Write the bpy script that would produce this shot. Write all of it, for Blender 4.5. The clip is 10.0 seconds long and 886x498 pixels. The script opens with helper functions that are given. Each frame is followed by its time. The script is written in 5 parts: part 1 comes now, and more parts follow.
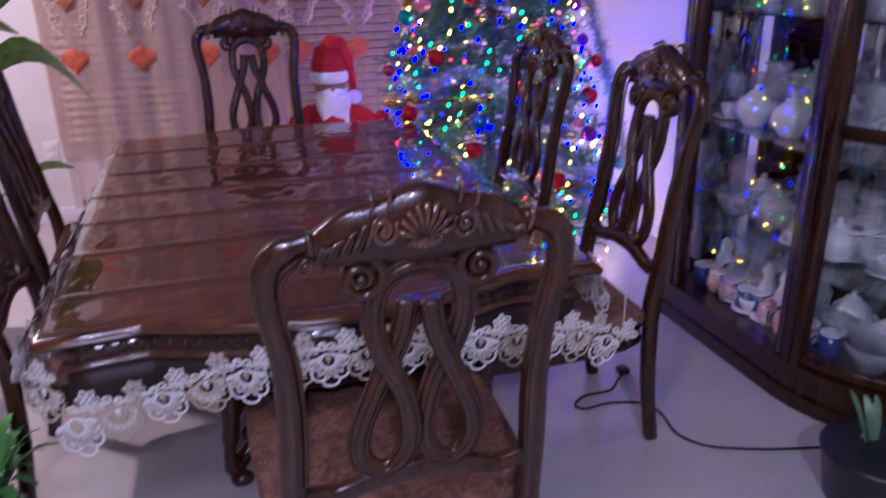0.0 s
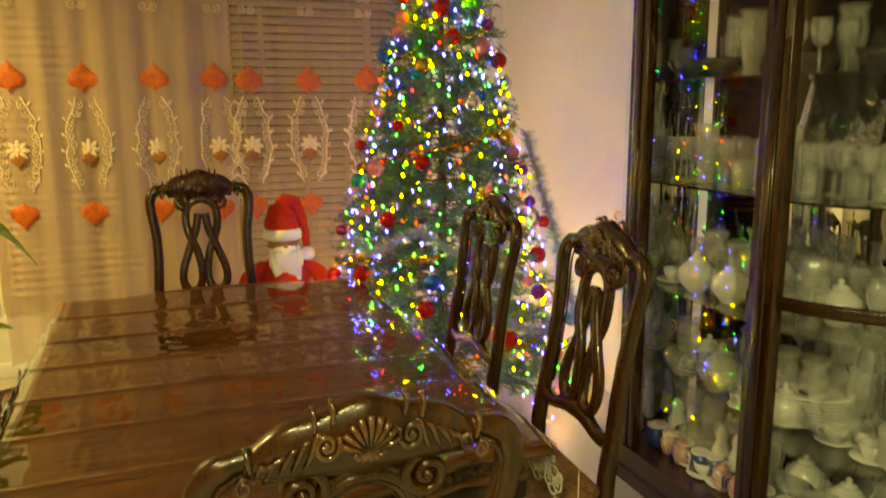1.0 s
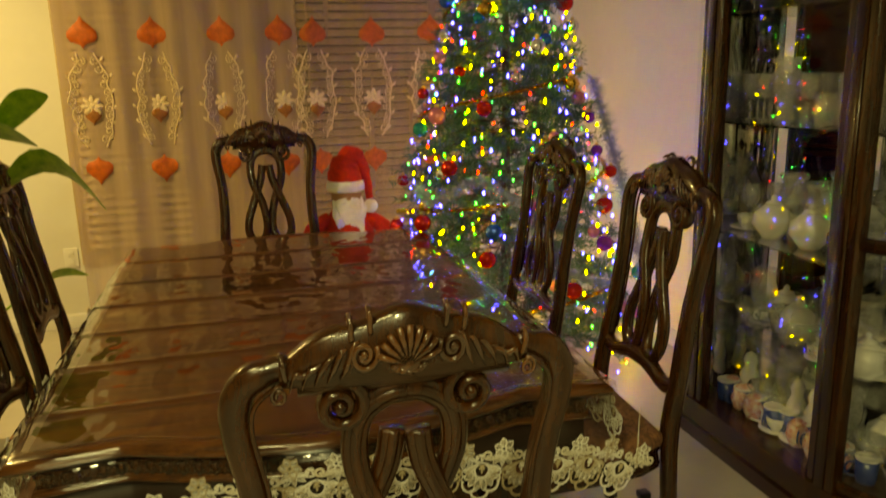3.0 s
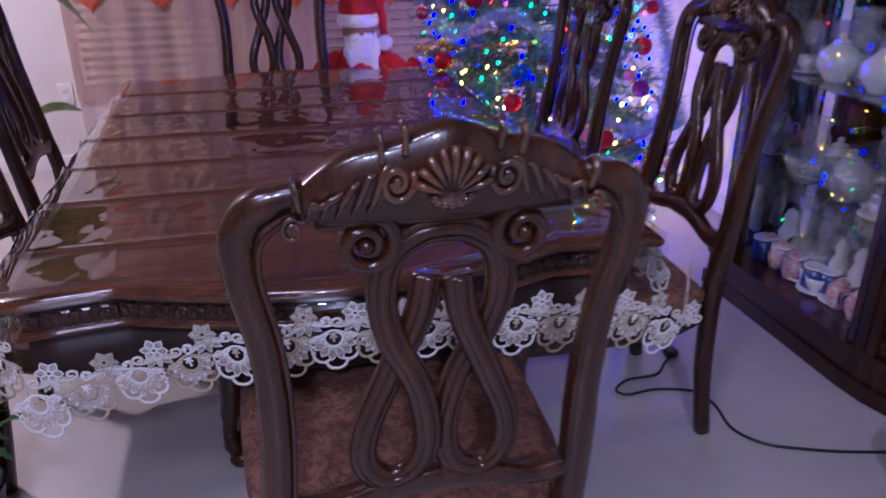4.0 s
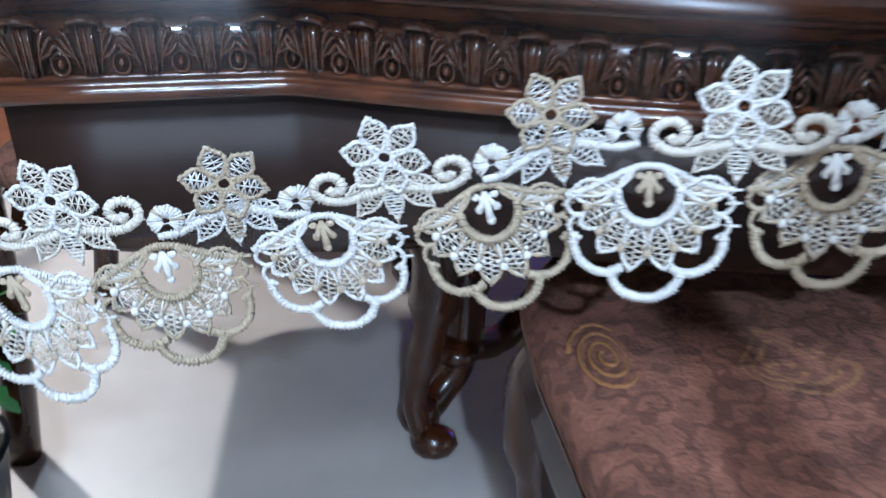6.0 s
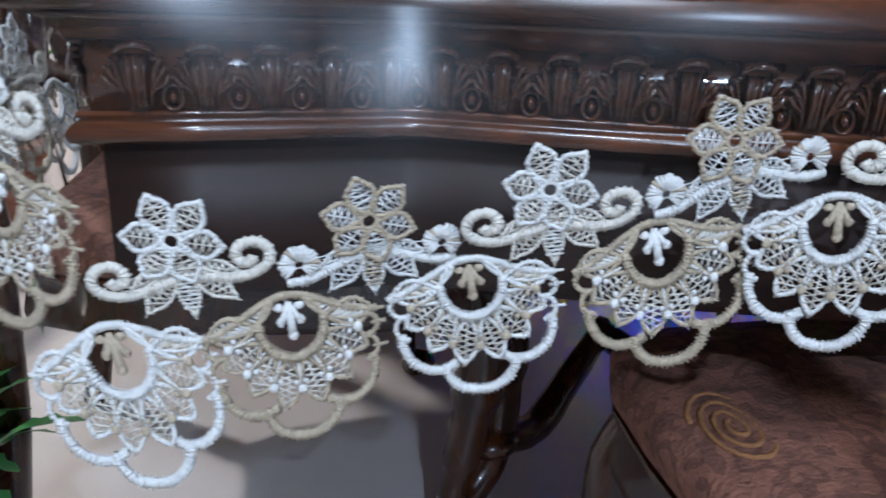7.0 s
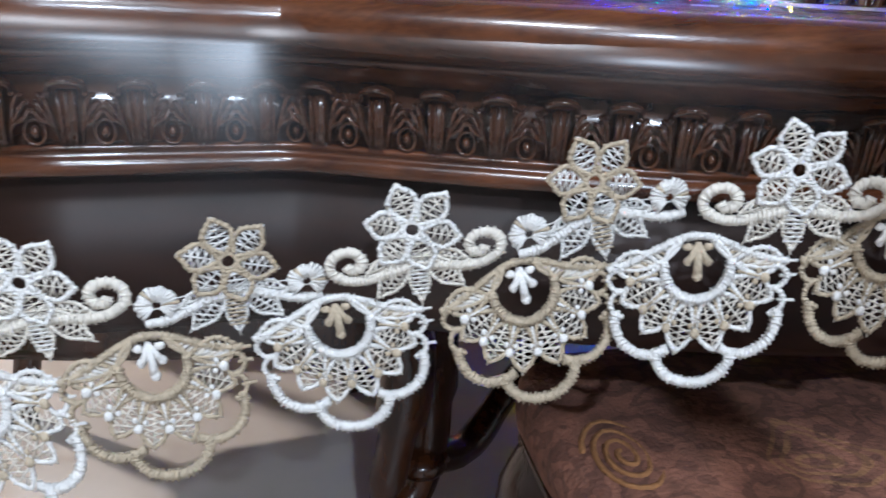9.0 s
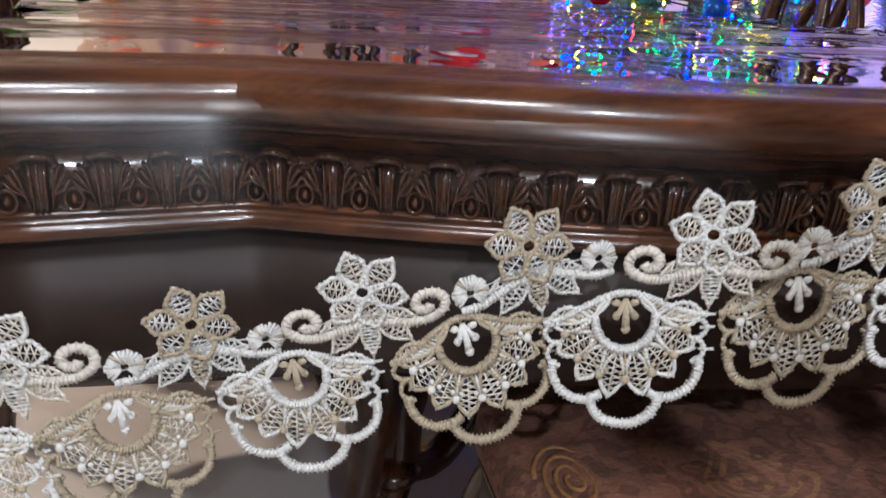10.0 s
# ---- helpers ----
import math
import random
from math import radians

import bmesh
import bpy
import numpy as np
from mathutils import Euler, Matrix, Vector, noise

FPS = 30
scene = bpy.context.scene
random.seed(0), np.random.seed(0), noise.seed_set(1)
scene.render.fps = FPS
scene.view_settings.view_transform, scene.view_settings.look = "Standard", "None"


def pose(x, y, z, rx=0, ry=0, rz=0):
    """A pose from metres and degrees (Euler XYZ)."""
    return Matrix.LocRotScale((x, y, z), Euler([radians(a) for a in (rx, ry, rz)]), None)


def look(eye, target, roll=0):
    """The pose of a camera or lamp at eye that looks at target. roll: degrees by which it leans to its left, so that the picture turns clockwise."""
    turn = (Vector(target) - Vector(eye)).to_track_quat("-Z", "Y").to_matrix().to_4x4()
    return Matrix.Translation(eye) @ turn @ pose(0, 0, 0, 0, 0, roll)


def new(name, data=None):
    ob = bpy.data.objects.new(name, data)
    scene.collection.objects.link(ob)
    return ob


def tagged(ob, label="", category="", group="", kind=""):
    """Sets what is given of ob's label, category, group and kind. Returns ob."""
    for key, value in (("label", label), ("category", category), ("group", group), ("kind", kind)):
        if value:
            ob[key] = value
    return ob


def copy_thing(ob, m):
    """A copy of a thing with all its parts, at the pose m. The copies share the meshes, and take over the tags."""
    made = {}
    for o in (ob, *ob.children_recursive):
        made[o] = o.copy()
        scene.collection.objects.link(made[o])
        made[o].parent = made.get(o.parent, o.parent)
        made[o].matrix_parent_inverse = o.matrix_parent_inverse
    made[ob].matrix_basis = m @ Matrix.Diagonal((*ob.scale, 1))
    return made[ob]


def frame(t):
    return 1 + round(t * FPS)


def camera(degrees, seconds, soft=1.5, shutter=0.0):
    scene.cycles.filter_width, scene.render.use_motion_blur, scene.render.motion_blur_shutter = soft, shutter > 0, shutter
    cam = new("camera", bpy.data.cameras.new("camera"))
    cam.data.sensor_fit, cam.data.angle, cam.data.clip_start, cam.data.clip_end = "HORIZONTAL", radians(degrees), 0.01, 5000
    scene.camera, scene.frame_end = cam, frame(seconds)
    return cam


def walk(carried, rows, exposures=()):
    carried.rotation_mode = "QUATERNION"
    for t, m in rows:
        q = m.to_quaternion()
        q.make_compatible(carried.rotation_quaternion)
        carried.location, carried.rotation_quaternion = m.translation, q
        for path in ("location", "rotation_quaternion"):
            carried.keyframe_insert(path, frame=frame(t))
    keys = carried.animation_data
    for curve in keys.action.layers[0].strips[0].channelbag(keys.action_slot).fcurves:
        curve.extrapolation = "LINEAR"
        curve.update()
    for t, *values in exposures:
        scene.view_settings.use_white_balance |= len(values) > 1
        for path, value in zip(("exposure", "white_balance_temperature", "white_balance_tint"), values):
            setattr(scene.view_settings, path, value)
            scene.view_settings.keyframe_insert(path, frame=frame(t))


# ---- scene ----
cam = camera(60.7, 10.0, shutter=0.5)
PATH = [
    (0, (0.073, -0.043, 1.459), (0.599, 1.749, 0.744), -1.2),
    (0.5, (0.106, -0.023, 1.538), (0.756, 1.777, 0.955), -0.7),
    (1, (0.098, -0.018, 1.565), (0.771, 1.828, 1.19), -0.4),
    (1.5, (0.082, -0.024, 1.567), (0.684, 1.861, 1.272), -0.9),
    (2, (0.1, -0.031, 1.562), (0.631, 1.876, 1.274), -1.3),
    (2.2, (0.123, -0.049, 1.524), (0.637, 1.866, 1.256), -1.2),
    (3.3, (0.153, 0.051, 1.446), (0.627, 1.91, 0.881), -1.3),
    (3.5, (0.158, 0.081, 1.423), (0.621, 1.918, 0.782), -1.2),
    (4, (0.146, 0.208, 1.357), (0.582, 1.985, 0.549), -0.2),
    (4.5, (0.07, 0.507, 1.277), (0.467, 2.278, 0.437), 1.4),
    (5, (0.015, 0.719, 1.058), (0.335, 2.555, 0.333), 1.5),
    (5.5, (-0.053, 0.936, 0.901), (0.135, 2.718, 0.012), 0.8),
    (5.7, (-0.07, 1.006, 0.85), (0.124, 2.742, -0.124), 1.3),
    (6.8, (-0.176, 1.119, 0.743), (0.17, 2.967, 0.063), 2.2),
    (7, (-0.195, 1.118, 0.742), (0.152, 2.969, 0.071), 2.3),
    (7.5, (-0.235, 1.112, 0.756), (0.116, 2.97, 0.104), 2.5),
    (8, (-0.232, 1.115, 0.761), (0.143, 2.967, 0.103), 2.7),
    (8.5, (-0.192, 1.116, 0.757), (0.202, 2.966, 0.106), 2.9),
    (9, (-0.145, 1.115, 0.758), (0.292, 2.957, 0.113), 3.2),
    (9.5, (-0.129, 1.112, 0.765), (0.346, 2.947, 0.125), 3.2),
    (10, (-0.134, 1.094, 0.803), (0.353, 2.917, 0.141), 3.0),
]
# The exposure and white balance follow the string lights: cool phases and amber phases.
walk(cam, [(t, look(eye, target, roll)) for t, eye, target, roll in PATH], [
    (0.0, 0.25, 4850, 43), (0.5, 0.3, 4350, 52), (0.7, 0.3, 4350, 52), (0.85, 0.65, 100000, -30), (1.2, 0.6, 100000, -30), (1.6, 0.35, 100000, -30), (1.75, 0.03, 4200, 62), (2.3, 0.03, 4200, 62),
    (2.6, 0.1, 100000, -26), (3.7, 0.0, 90000, -26), (3.8, 0.05, 4750, 40), (4.8, 0.65, 5000, 35), (5.0, 1.05, 6700, -4), (5.3, 1.2, 5800, -2), (5.5, 1.35, 4750, 2), (5.8, 1.35, 4550, 2), (6.8, 1.15, 4250, 2), (7.2, 0.75, 5000, 6), (8.0, 0.8, 5100, 6), (8.6, 1.1, 4900, 5), (9.3, 1.15, 5200, 6), (10.0, 0.85, 5500, 8)])

# ---- world and lights ----
world = bpy.data.worlds.new("night")
world.use_nodes = True
world.node_tree.nodes["Background"].inputs[0].default_value = (0.01, 0.012, 0.02, 1)
world.node_tree.nodes["Background"].inputs[1].default_value = 0.3
scene.world = world


def disc_lamp(name, x, y, z, size, watts, color):
    data = bpy.data.lights.new(name, "AREA")
    data.shape, data.size, data.energy, data.color = "DISK", size, watts, color
    ob = new(name, data)
    ob.matrix_world = pose(x, y, z)
    return ob


# lamps placed out of view; the second stands in for a hand-held torch
# x, y, watts, colour, width
UNSEEN_LIGHTS = [(-0.4, 0.05, 23, (1.0, 0.9, 0.8), 0.45), (-0.1, -1.45, 52, (1.0, 0.97, 0.94), 0.13), (-1.75, 3.55, 58, (1.0, 0.74, 0.54), 0.13)]
CEIL = 2.62
for lx, ly, watts, tone, wide in UNSEEN_LIGHTS:
    disc_lamp("ceiling_lamp", lx, ly, CEIL - 0.03, wide, watts, tone)

TREE = Vector((1.42, 3.62, 0.0))
TREE_H = 2.5


def tree_radius(z):
    return max(0.03, 0.70 * (1 - (z - 0.12) / (TREE_H - 0.02)) ** 0.85)


# ---- materials ----


def mat(name, color, rough=0.5, metal=0.0, vary=0.25, scale=8.0, bump=0.0, bscale=60.0, coat=0.0, stretch=(1, 1, 1), color2=None, random_piece=0.0, spec=0.5):
    m = bpy.data.materials.new(name)
    m.use_nodes = True
    nt = m.node_tree
    b = nt.nodes["Principled BSDF"]
    b.inputs["Roughness"].default_value = rough
    b.inputs["Metallic"].default_value = metal
    b.inputs["Coat Weight"].default_value = coat
    b.inputs["Coat Roughness"].default_value = 0.08
    b.inputs["Specular IOR Level"].default_value = spec
    tc = nt.nodes.new("ShaderNodeTexCoord")
    mp = nt.nodes.new("ShaderNodeMapping")
    mp.inputs["Scale"].default_value = stretch
    nt.links.new(tc.outputs["Object"], mp.inputs["Vector"])
    n = nt.nodes.new("ShaderNodeTexNoise")
    n.inputs["Scale"].default_value, n.inputs["Detail"].default_value = scale, 6
    nt.links.new(mp.outputs["Vector"], n.inputs["Vector"])
    n2 = nt.nodes.new("ShaderNodeTexNoise")
    n2.inputs["Scale"].default_value, n2.inputs["Detail"].default_value = scale * 7, 3
    nt.links.new(mp.outputs["Vector"], n2.inputs["Vector"])
    add = nt.nodes.new("ShaderNodeMath")
    add.operation = "MULTIPLY_ADD"
    add.inputs[1].default_value = 0.4
    nt.links.new(n2.outputs["Fac"], add.inputs[0])
    nt.links.new(n.outputs["Fac"], add.inputs[2])
    ramp = nt.nodes.new("ShaderNodeValToRGB")
    c2 = color2 or tuple(min(1, c * (1 + vary)) for c in color)
    c1 = color if color2 else tuple(c * (1 - vary) for c in color)
    ramp.color_ramp.elements[0].position, ramp.color_ramp.elements[1].position = 0.45, 0.95
    ramp.color_ramp.elements[0].color, ramp.color_ramp.elements[1].color = (*c1, 1), (*c2, 1)
    nt.links.new(add.outputs[0], ramp.inputs["Fac"])
    out = ramp.outputs["Color"]
    if random_piece:
        info = nt.nodes.new("ShaderNodeObjectInfo")
        hsv = nt.nodes.new("ShaderNodeHueSaturation")
        mr = nt.nodes.new("ShaderNodeMapRange")
        mr.inputs["To Min"].default_value, mr.inputs["To Max"].default_value = 1 - random_piece, 1 + random_piece
        nt.links.new(info.outputs["Random"], mr.inputs["Value"])
        nt.links.new(mr.outputs[0], hsv.inputs["Value"])
        nt.links.new(out, hsv.inputs["Color"])
        out = hsv.outputs["Color"]
    nt.links.new(out, b.inputs["Base Color"])
    if bump:
        n3 = nt.nodes.new("ShaderNodeTexNoise")
        n3.inputs["Scale"].default_value, n3.inputs["Detail"].default_value = bscale, 4
        nt.links.new(mp.outputs["Vector"], n3.inputs["Vector"])
        bp = nt.nodes.new("ShaderNodeBump")
        bp.inputs["Strength"].default_value, bp.inputs["Distance"].default_value = bump, 0.004
        nt.links.new(n3.outputs["Fac"], bp.inputs["Height"])
        nt.links.new(bp.outputs["Normal"], b.inputs["Normal"])
    return m


def emitter(name, color, strength):
    m = mat(name, color, 0.4)
    b = m.node_tree.nodes["Principled BSDF"]
    b.inputs["Emission Color"].default_value = (*color, 1)
    b.inputs["Emission Strength"].default_value = strength
    return m


def clear_sheet(name, tint, gloss, rough, bump, bscale, ior=1.45, stretch=(1, 1, 1), scatter=0.0, detail=3):
    """A thin clear film or pane: see-through, with a Fresnel gloss, and a share of light scattered by cut facets."""
    m = bpy.data.materials.new(name)
    m.use_nodes = True
    nt = m.node_tree
    nt.nodes.clear()
    out = nt.nodes.new("ShaderNodeOutputMaterial")
    mix = nt.nodes.new("ShaderNodeMixShader")
    tr = nt.nodes.new("ShaderNodeBsdfTransparent")
    tr.inputs[0].default_value = (*tint, 1)
    gl = nt.nodes.new("ShaderNodeBsdfGlossy")
    gl.inputs["Roughness"].default_value = rough
    lw = nt.nodes.new("ShaderNodeLayerWeight")
    lw.inputs["Blend"].default_value = 0.5
    pw = nt.nodes.new("ShaderNodeMath")
    pw.operation = "POWER"
    pw.inputs[1].default_value = 5.0
    nt.links.new(lw.outputs["Facing"], pw.inputs[0])
    f0 = ((ior - 1) / (ior + 1)) ** 2
    mul = nt.nodes.new("ShaderNodeMath")
    mul.operation = "MULTIPLY_ADD"
    mul.use_clamp = True
    mul.inputs[1].default_value, mul.inputs[2].default_value = gloss * (1 - f0), gloss * f0
    nt.links.new(pw.outputs[0], mul.inputs[0])
    nt.links.new(mul.outputs[0], mix.inputs[0])
    body = tr.outputs[0]
    if scatter:
        di, mix_di = nt.nodes.new("ShaderNodeBsdfDiffuse"), nt.nodes.new("ShaderNodeMixShader")
        di.inputs[0].default_value = (0.8, 0.82, 0.84, 1)
        mix_di.inputs[0].default_value = scatter
        nt.links.new(tr.outputs[0], mix_di.inputs[1])
        nt.links.new(di.outputs[0], mix_di.inputs[2])
        body = mix_di.outputs[0]
    nt.links.new(body, mix.inputs[1])
    nt.links.new(gl.outputs[0], mix.inputs[2])
    nt.links.new(mix.outputs[0], out.inputs[0])
    if bump:
        tc = nt.nodes.new("ShaderNodeTexCoord")
        mp = nt.nodes.new("ShaderNodeMapping")
        mp.inputs["Scale"].default_value = stretch
        n = nt.nodes.new("ShaderNodeTexNoise")
        n.inputs["Scale"].default_value, n.inputs["Detail"].default_value = bscale, detail
        bp = nt.nodes.new("ShaderNodeBump")
        bp.inputs["Strength"].default_value, bp.inputs["Distance"].default_value = bump, 0.01
        nt.links.new(tc.outputs["Object"], mp.inputs["Vector"])
        nt.links.new(mp.outputs[0], n.inputs["Vector"])
        nt.links.new(n.outputs["Fac"], bp.inputs["Height"])
        nt.links.new(bp.outputs[0], gl.inputs["Normal"])
    return m


def spiral_brocade():
    """Rust-brown chenille with raised gold scrolls."""
    m = mat("brocade", (0.18, 0.078, 0.048), 0.85, vary=0.5, scale=30, bump=0.6, bscale=260)
    nt = m.node_tree
    b = nt.nodes["Principled BSDF"]
    tc = nt.nodes.new("ShaderNodeTexCoord")
    warp = nt.nodes.new("ShaderNodeTexNoise")
    warp.inputs["Scale"].default_value = 9
    mixv = nt.nodes.new("ShaderNodeMixRGB")
    mixv.inputs[0].default_value = 0.12
    nt.links.new(tc.outputs["Object"], mixv.inputs[1])
    nt.links.new(tc.outputs["Object"], warp.inputs["Vector"])
    nt.links.new(warp.outputs["Color"], mixv.inputs[2])
    vor = nt.nodes.new("ShaderNodeTexVoronoi")
    vor.inputs["Scale"].default_value = 9
    nt.links.new(mixv.outputs[0], vor.inputs["Vector"])
    sine = nt.nodes.new("ShaderNodeMath")
    sine.operation = "MULTIPLY"
    sine.inputs[1].default_value = 62
    nt.links.new(vor.outputs["Distance"], sine.inputs[0])
    sn = nt.nodes.new("ShaderNodeMath")
    sn.operation = "SINE"
    nt.links.new(sine.outputs[0], sn.inputs[0])
    mask = nt.nodes.new("ShaderNodeMath")
    mask.operation = "LESS_THAN"
    mask.inputs[1].default_value = 0.36
    nt.links.new(vor.outputs["Distance"], mask.inputs[0])
    gt = nt.nodes.new("ShaderNodeMath")
    gt.operation = "GREATER_THAN"
    gt.inputs[1].default_value = 0.35
    nt.links.new(sn.outputs[0], gt.inputs[0])
    both = nt.nodes.new("ShaderNodeMath")
    both.operation = "MULTIPLY"
    nt.links.new(gt.outputs[0], both.inputs[0])
    nt.links.new(mask.outputs[0], both.inputs[1])
    half = nt.nodes.new("ShaderNodeMath")
    half.operation = "MULTIPLY"
    half.inputs[1].default_value = 0.5
    nt.links.new(both.outputs[0], half.inputs[0])
    mix = nt.nodes.new("ShaderNodeMixRGB")
    old = b.inputs["Base Color"].links[0].from_socket
    nt.links.new(half.outputs[0], mix.inputs[0])
    nt.links.new(old, mix.inputs[1])
    mix.inputs[2].default_value = (0.30, 0.16, 0.06, 1)
    contour = nt.nodes.new("ShaderNodeTexNoise")
    contour.inputs["Scale"].default_value, contour.inputs["Detail"].default_value = 24, 2
    nt.links.new(tc.outputs["Object"], contour.inputs["Vector"])
    c1 = nt.nodes.new("ShaderNodeMath")
    c1.operation = "MULTIPLY"
    c1.inputs[1].default_value = 34
    nt.links.new(contour.outputs["Fac"], c1.inputs[0])
    c2 = nt.nodes.new("ShaderNodeMath")
    c2.operation = "SINE"
    nt.links.new(c1.outputs[0], c2.inputs[0])
    c3 = nt.nodes.new("ShaderNodeMath")
    c3.operation = "GREATER_THAN"
    c3.inputs[1].default_value = 0.45
    nt.links.new(c2.outputs[0], c3.inputs[0])
    c4 = nt.nodes.new("ShaderNodeMath")
    c4.operation = "MULTIPLY"
    c4.inputs[1].default_value = 0.45
    nt.links.new(c3.outputs[0], c4.inputs[0])
    mix2 = nt.nodes.new("ShaderNodeMixRGB")
    nt.links.new(c4.outputs[0], mix2.inputs[0])
    nt.links.new(mix.outputs[0], mix2.inputs[1])
    mix2.inputs[2].default_value = (0.035, 0.012, 0.009, 1)
    nt.links.new(mix2.outputs[0], b.inputs["Base Color"])
    return m


def sheer(name, color, open_share):
    m = bpy.data.materials.new(name)
    m.use_nodes = True
    nt = m.node_tree
    nt.nodes.clear()
    out = nt.nodes.new("ShaderNodeOutputMaterial")
    mix, mix2 = nt.nodes.new("ShaderNodeMixShader"), nt.nodes.new("ShaderNodeMixShader")
    tr, di, tl = nt.nodes.new("ShaderNodeBsdfTransparent"), nt.nodes.new("ShaderNodeBsdfDiffuse"), nt.nodes.new("ShaderNodeBsdfTranslucent")
    tc, wv = nt.nodes.new("ShaderNodeTexCoord"), nt.nodes.new("ShaderNodeTexNoise")
    mp = nt.nodes.new("ShaderNodeMapping")
    mp.inputs["Scale"].default_value = (14, 14, 0.6)
    wv.inputs["Scale"].default_value = 1.0
    nt.links.new(tc.outputs["Object"], mp.inputs[0])
    nt.links.new(mp.outputs[0], wv.inputs["Vector"])
    mr = nt.nodes.new("ShaderNodeMapRange")
    mr.inputs["To Min"].default_value, mr.inputs["To Max"].default_value = open_share + 0.2, open_share - 0.2
    nt.links.new(wv.outputs["Fac"], mr.inputs["Value"])
    di.inputs[0].default_value = tl.inputs[0].default_value = (*color, 1)
    nt.links.new(mr.outputs[0], mix.inputs[0])
    mix2.inputs[0].default_value = 0.3
    nt.links.new(di.outputs[0], mix2.inputs[1])
    nt.links.new(tl.outputs[0], mix2.inputs[2])
    nt.links.new(mix2.outputs[0], mix.inputs[1])
    nt.links.new(tr.outputs[0], mix.inputs[2])
    nt.links.new(mix.outputs[0], out.inputs[0])
    return m


WOOD = mat("mahogany", (0.012, 0.0042, 0.0021), 0.26, vary=0.4, scale=9, stretch=(5, 5, 1), bump=0.05, bscale=90, coat=0.3, color2=(0.052, 0.0158, 0.004), spec=0.35)
WOOD_X = mat("mahogany_long", (0.022, 0.007, 0.0034), 0.25, vary=0.4, scale=4, stretch=(1.2, 14, 14), bump=0.04, bscale=70, coat=0.3, color2=(0.125, 0.042, 0.014), spec=0.36)
WOOD_TOP = mat("mahogany_top", (0.02, 0.0065, 0.0032), 0.55, vary=0.4, scale=4, stretch=(1.2, 14, 14), bump=0.04, bscale=70, coat=0.0, color2=(0.13, 0.045, 0.015), spec=0.05)
# mahogany darkened for the apron: the shade below the bead is in its colour
APRON = mat("shaded_apron_wood", (0.008, 0.0032, 0.002), 0.5, vary=0.4, scale=5, stretch=(1.2, 14, 14), color2=(0.022, 0.008, 0.004), spec=0.25)
CARVED = mat("carved_mahogany", (0.016, 0.0055, 0.003), 0.2, scale=14, coat=0.9, color2=(0.10, 0.035, 0.012), bump=0.08, bscale=150)
SEAT = spiral_brocade()
SEAT_GOLD = mat("gold_chenille", (0.26, 0.12, 0.04), 0.8, vary=0.3, scale=200, bump=0.5, bscale=500)
PLASTIC = clear_sheet("clear_vinyl", (0.98, 0.975, 0.965), 1.6, 0.003, 0.16, 26, 1.5, (1, 0.6, 1), detail=0)
PLASTIC_SOFT = clear_sheet("clear_vinyl_skirt", (0.98, 0.975, 0.965), 0.45, 0.24, 0.06, 12, 1.5, detail=0)
GLASS = clear_sheet("pane_glass", (0.94, 0.96, 0.96), 2.0, 0.02, 0.0, 1)
CRYSTAL = clear_sheet("crystal", (0.92, 0.94, 0.96), 3.6, 0.04, 0.5, 60, 1.6, scatter=0.24)
MIRROR = mat("mirror", (0.68, 0.7, 0.73), 0.03, 1.0, vary=0.03)
LACE_WHITE = mat("white_thread", (0.80, 0.79, 0.76), 0.75, vary=0.08, scale=300, bump=0.5, bscale=900)
LACE_TAN = mat("tan_thread", (0.50, 0.42, 0.30), 0.7, vary=0.2, scale=300, bump=0.5, bscale=900)
LACE_THIN = mat("cream_thread", (0.68, 0.64, 0.56), 0.75, vary=0.15, scale=300)
WALL = mat("wall_paint", (0.72, 0.70, 0.66), 0.6, vary=0.04, scale=2, bump=0.06, bscale=120)
# the unseen rear walls and the ceiling are darkened to cut bounced light
WALL_REAR = mat("bounce_dimming_wall_paint", (0.24, 0.21, 0.18), 0.6, vary=0.06, scale=2)
CEILING = mat("ceiling_paint", (0.55, 0.54, 0.52), 0.8, vary=0.03, scale=2)
FLOOR = mat("floor_tile", (0.43, 0.40, 0.365), 0.35, vary=0.08, scale=3, bump=0.03, bscale=60)
TRIM = mat("white_trim", (0.75, 0.74, 0.72), 0.45, vary=0.04)
BLIND = mat("blind_slat", (0.50, 0.38, 0.26), 0.5, vary=0.12, scale=4, stretch=(1, 8, 8))
SHEER = sheer("sheer_voile", (0.66, 0.50, 0.43), 0.68)
SHEER_DENSE = sheer("doubled_voile", (0.66, 0.50, 0.43), 0.38)
HEART = mat("orange_applique", (0.50, 0.10, 0.035), 0.55, vary=0.3, scale=40, bump=0.3, bscale=300)
HEART_BROWN = mat("brown_applique", (0.30, 0.11, 0.045), 0.5, vary=0.3, scale=40, bump=0.3, bscale=300)
THREAD_GOLD = mat("gold_thread", (0.72, 0.58, 0.44), 0.4, vary=0.2, scale=100)
LEAF = mat("tree_needles", (0.05, 0.12, 0.06), 0.4, vary=0.5, scale=6)
BARK = mat("bark", (0.07, 0.045, 0.03), 0.8, vary=0.3, bump=0.5)
TINSEL = mat("silver_tinsel", (0.62, 0.68, 0.78), 0.22, 0.7, vary=0.2, scale=60)
GOLD = mat("gold_tinsel", (0.75, 0.5, 0.16), 0.2, 1.0, vary=0.2, scale=60)
PLANT = mat("houseplant_leaf", (0.06, 0.20, 0.02), 0.35, vary=0.4, scale=26, color2=(0.30, 0.46, 0.09))
PLANT_BUSH = mat("bush_leaf", (0.035, 0.13, 0.025), 0.4, vary=0.4, scale=18, color2=(0.10, 0.30, 0.06))
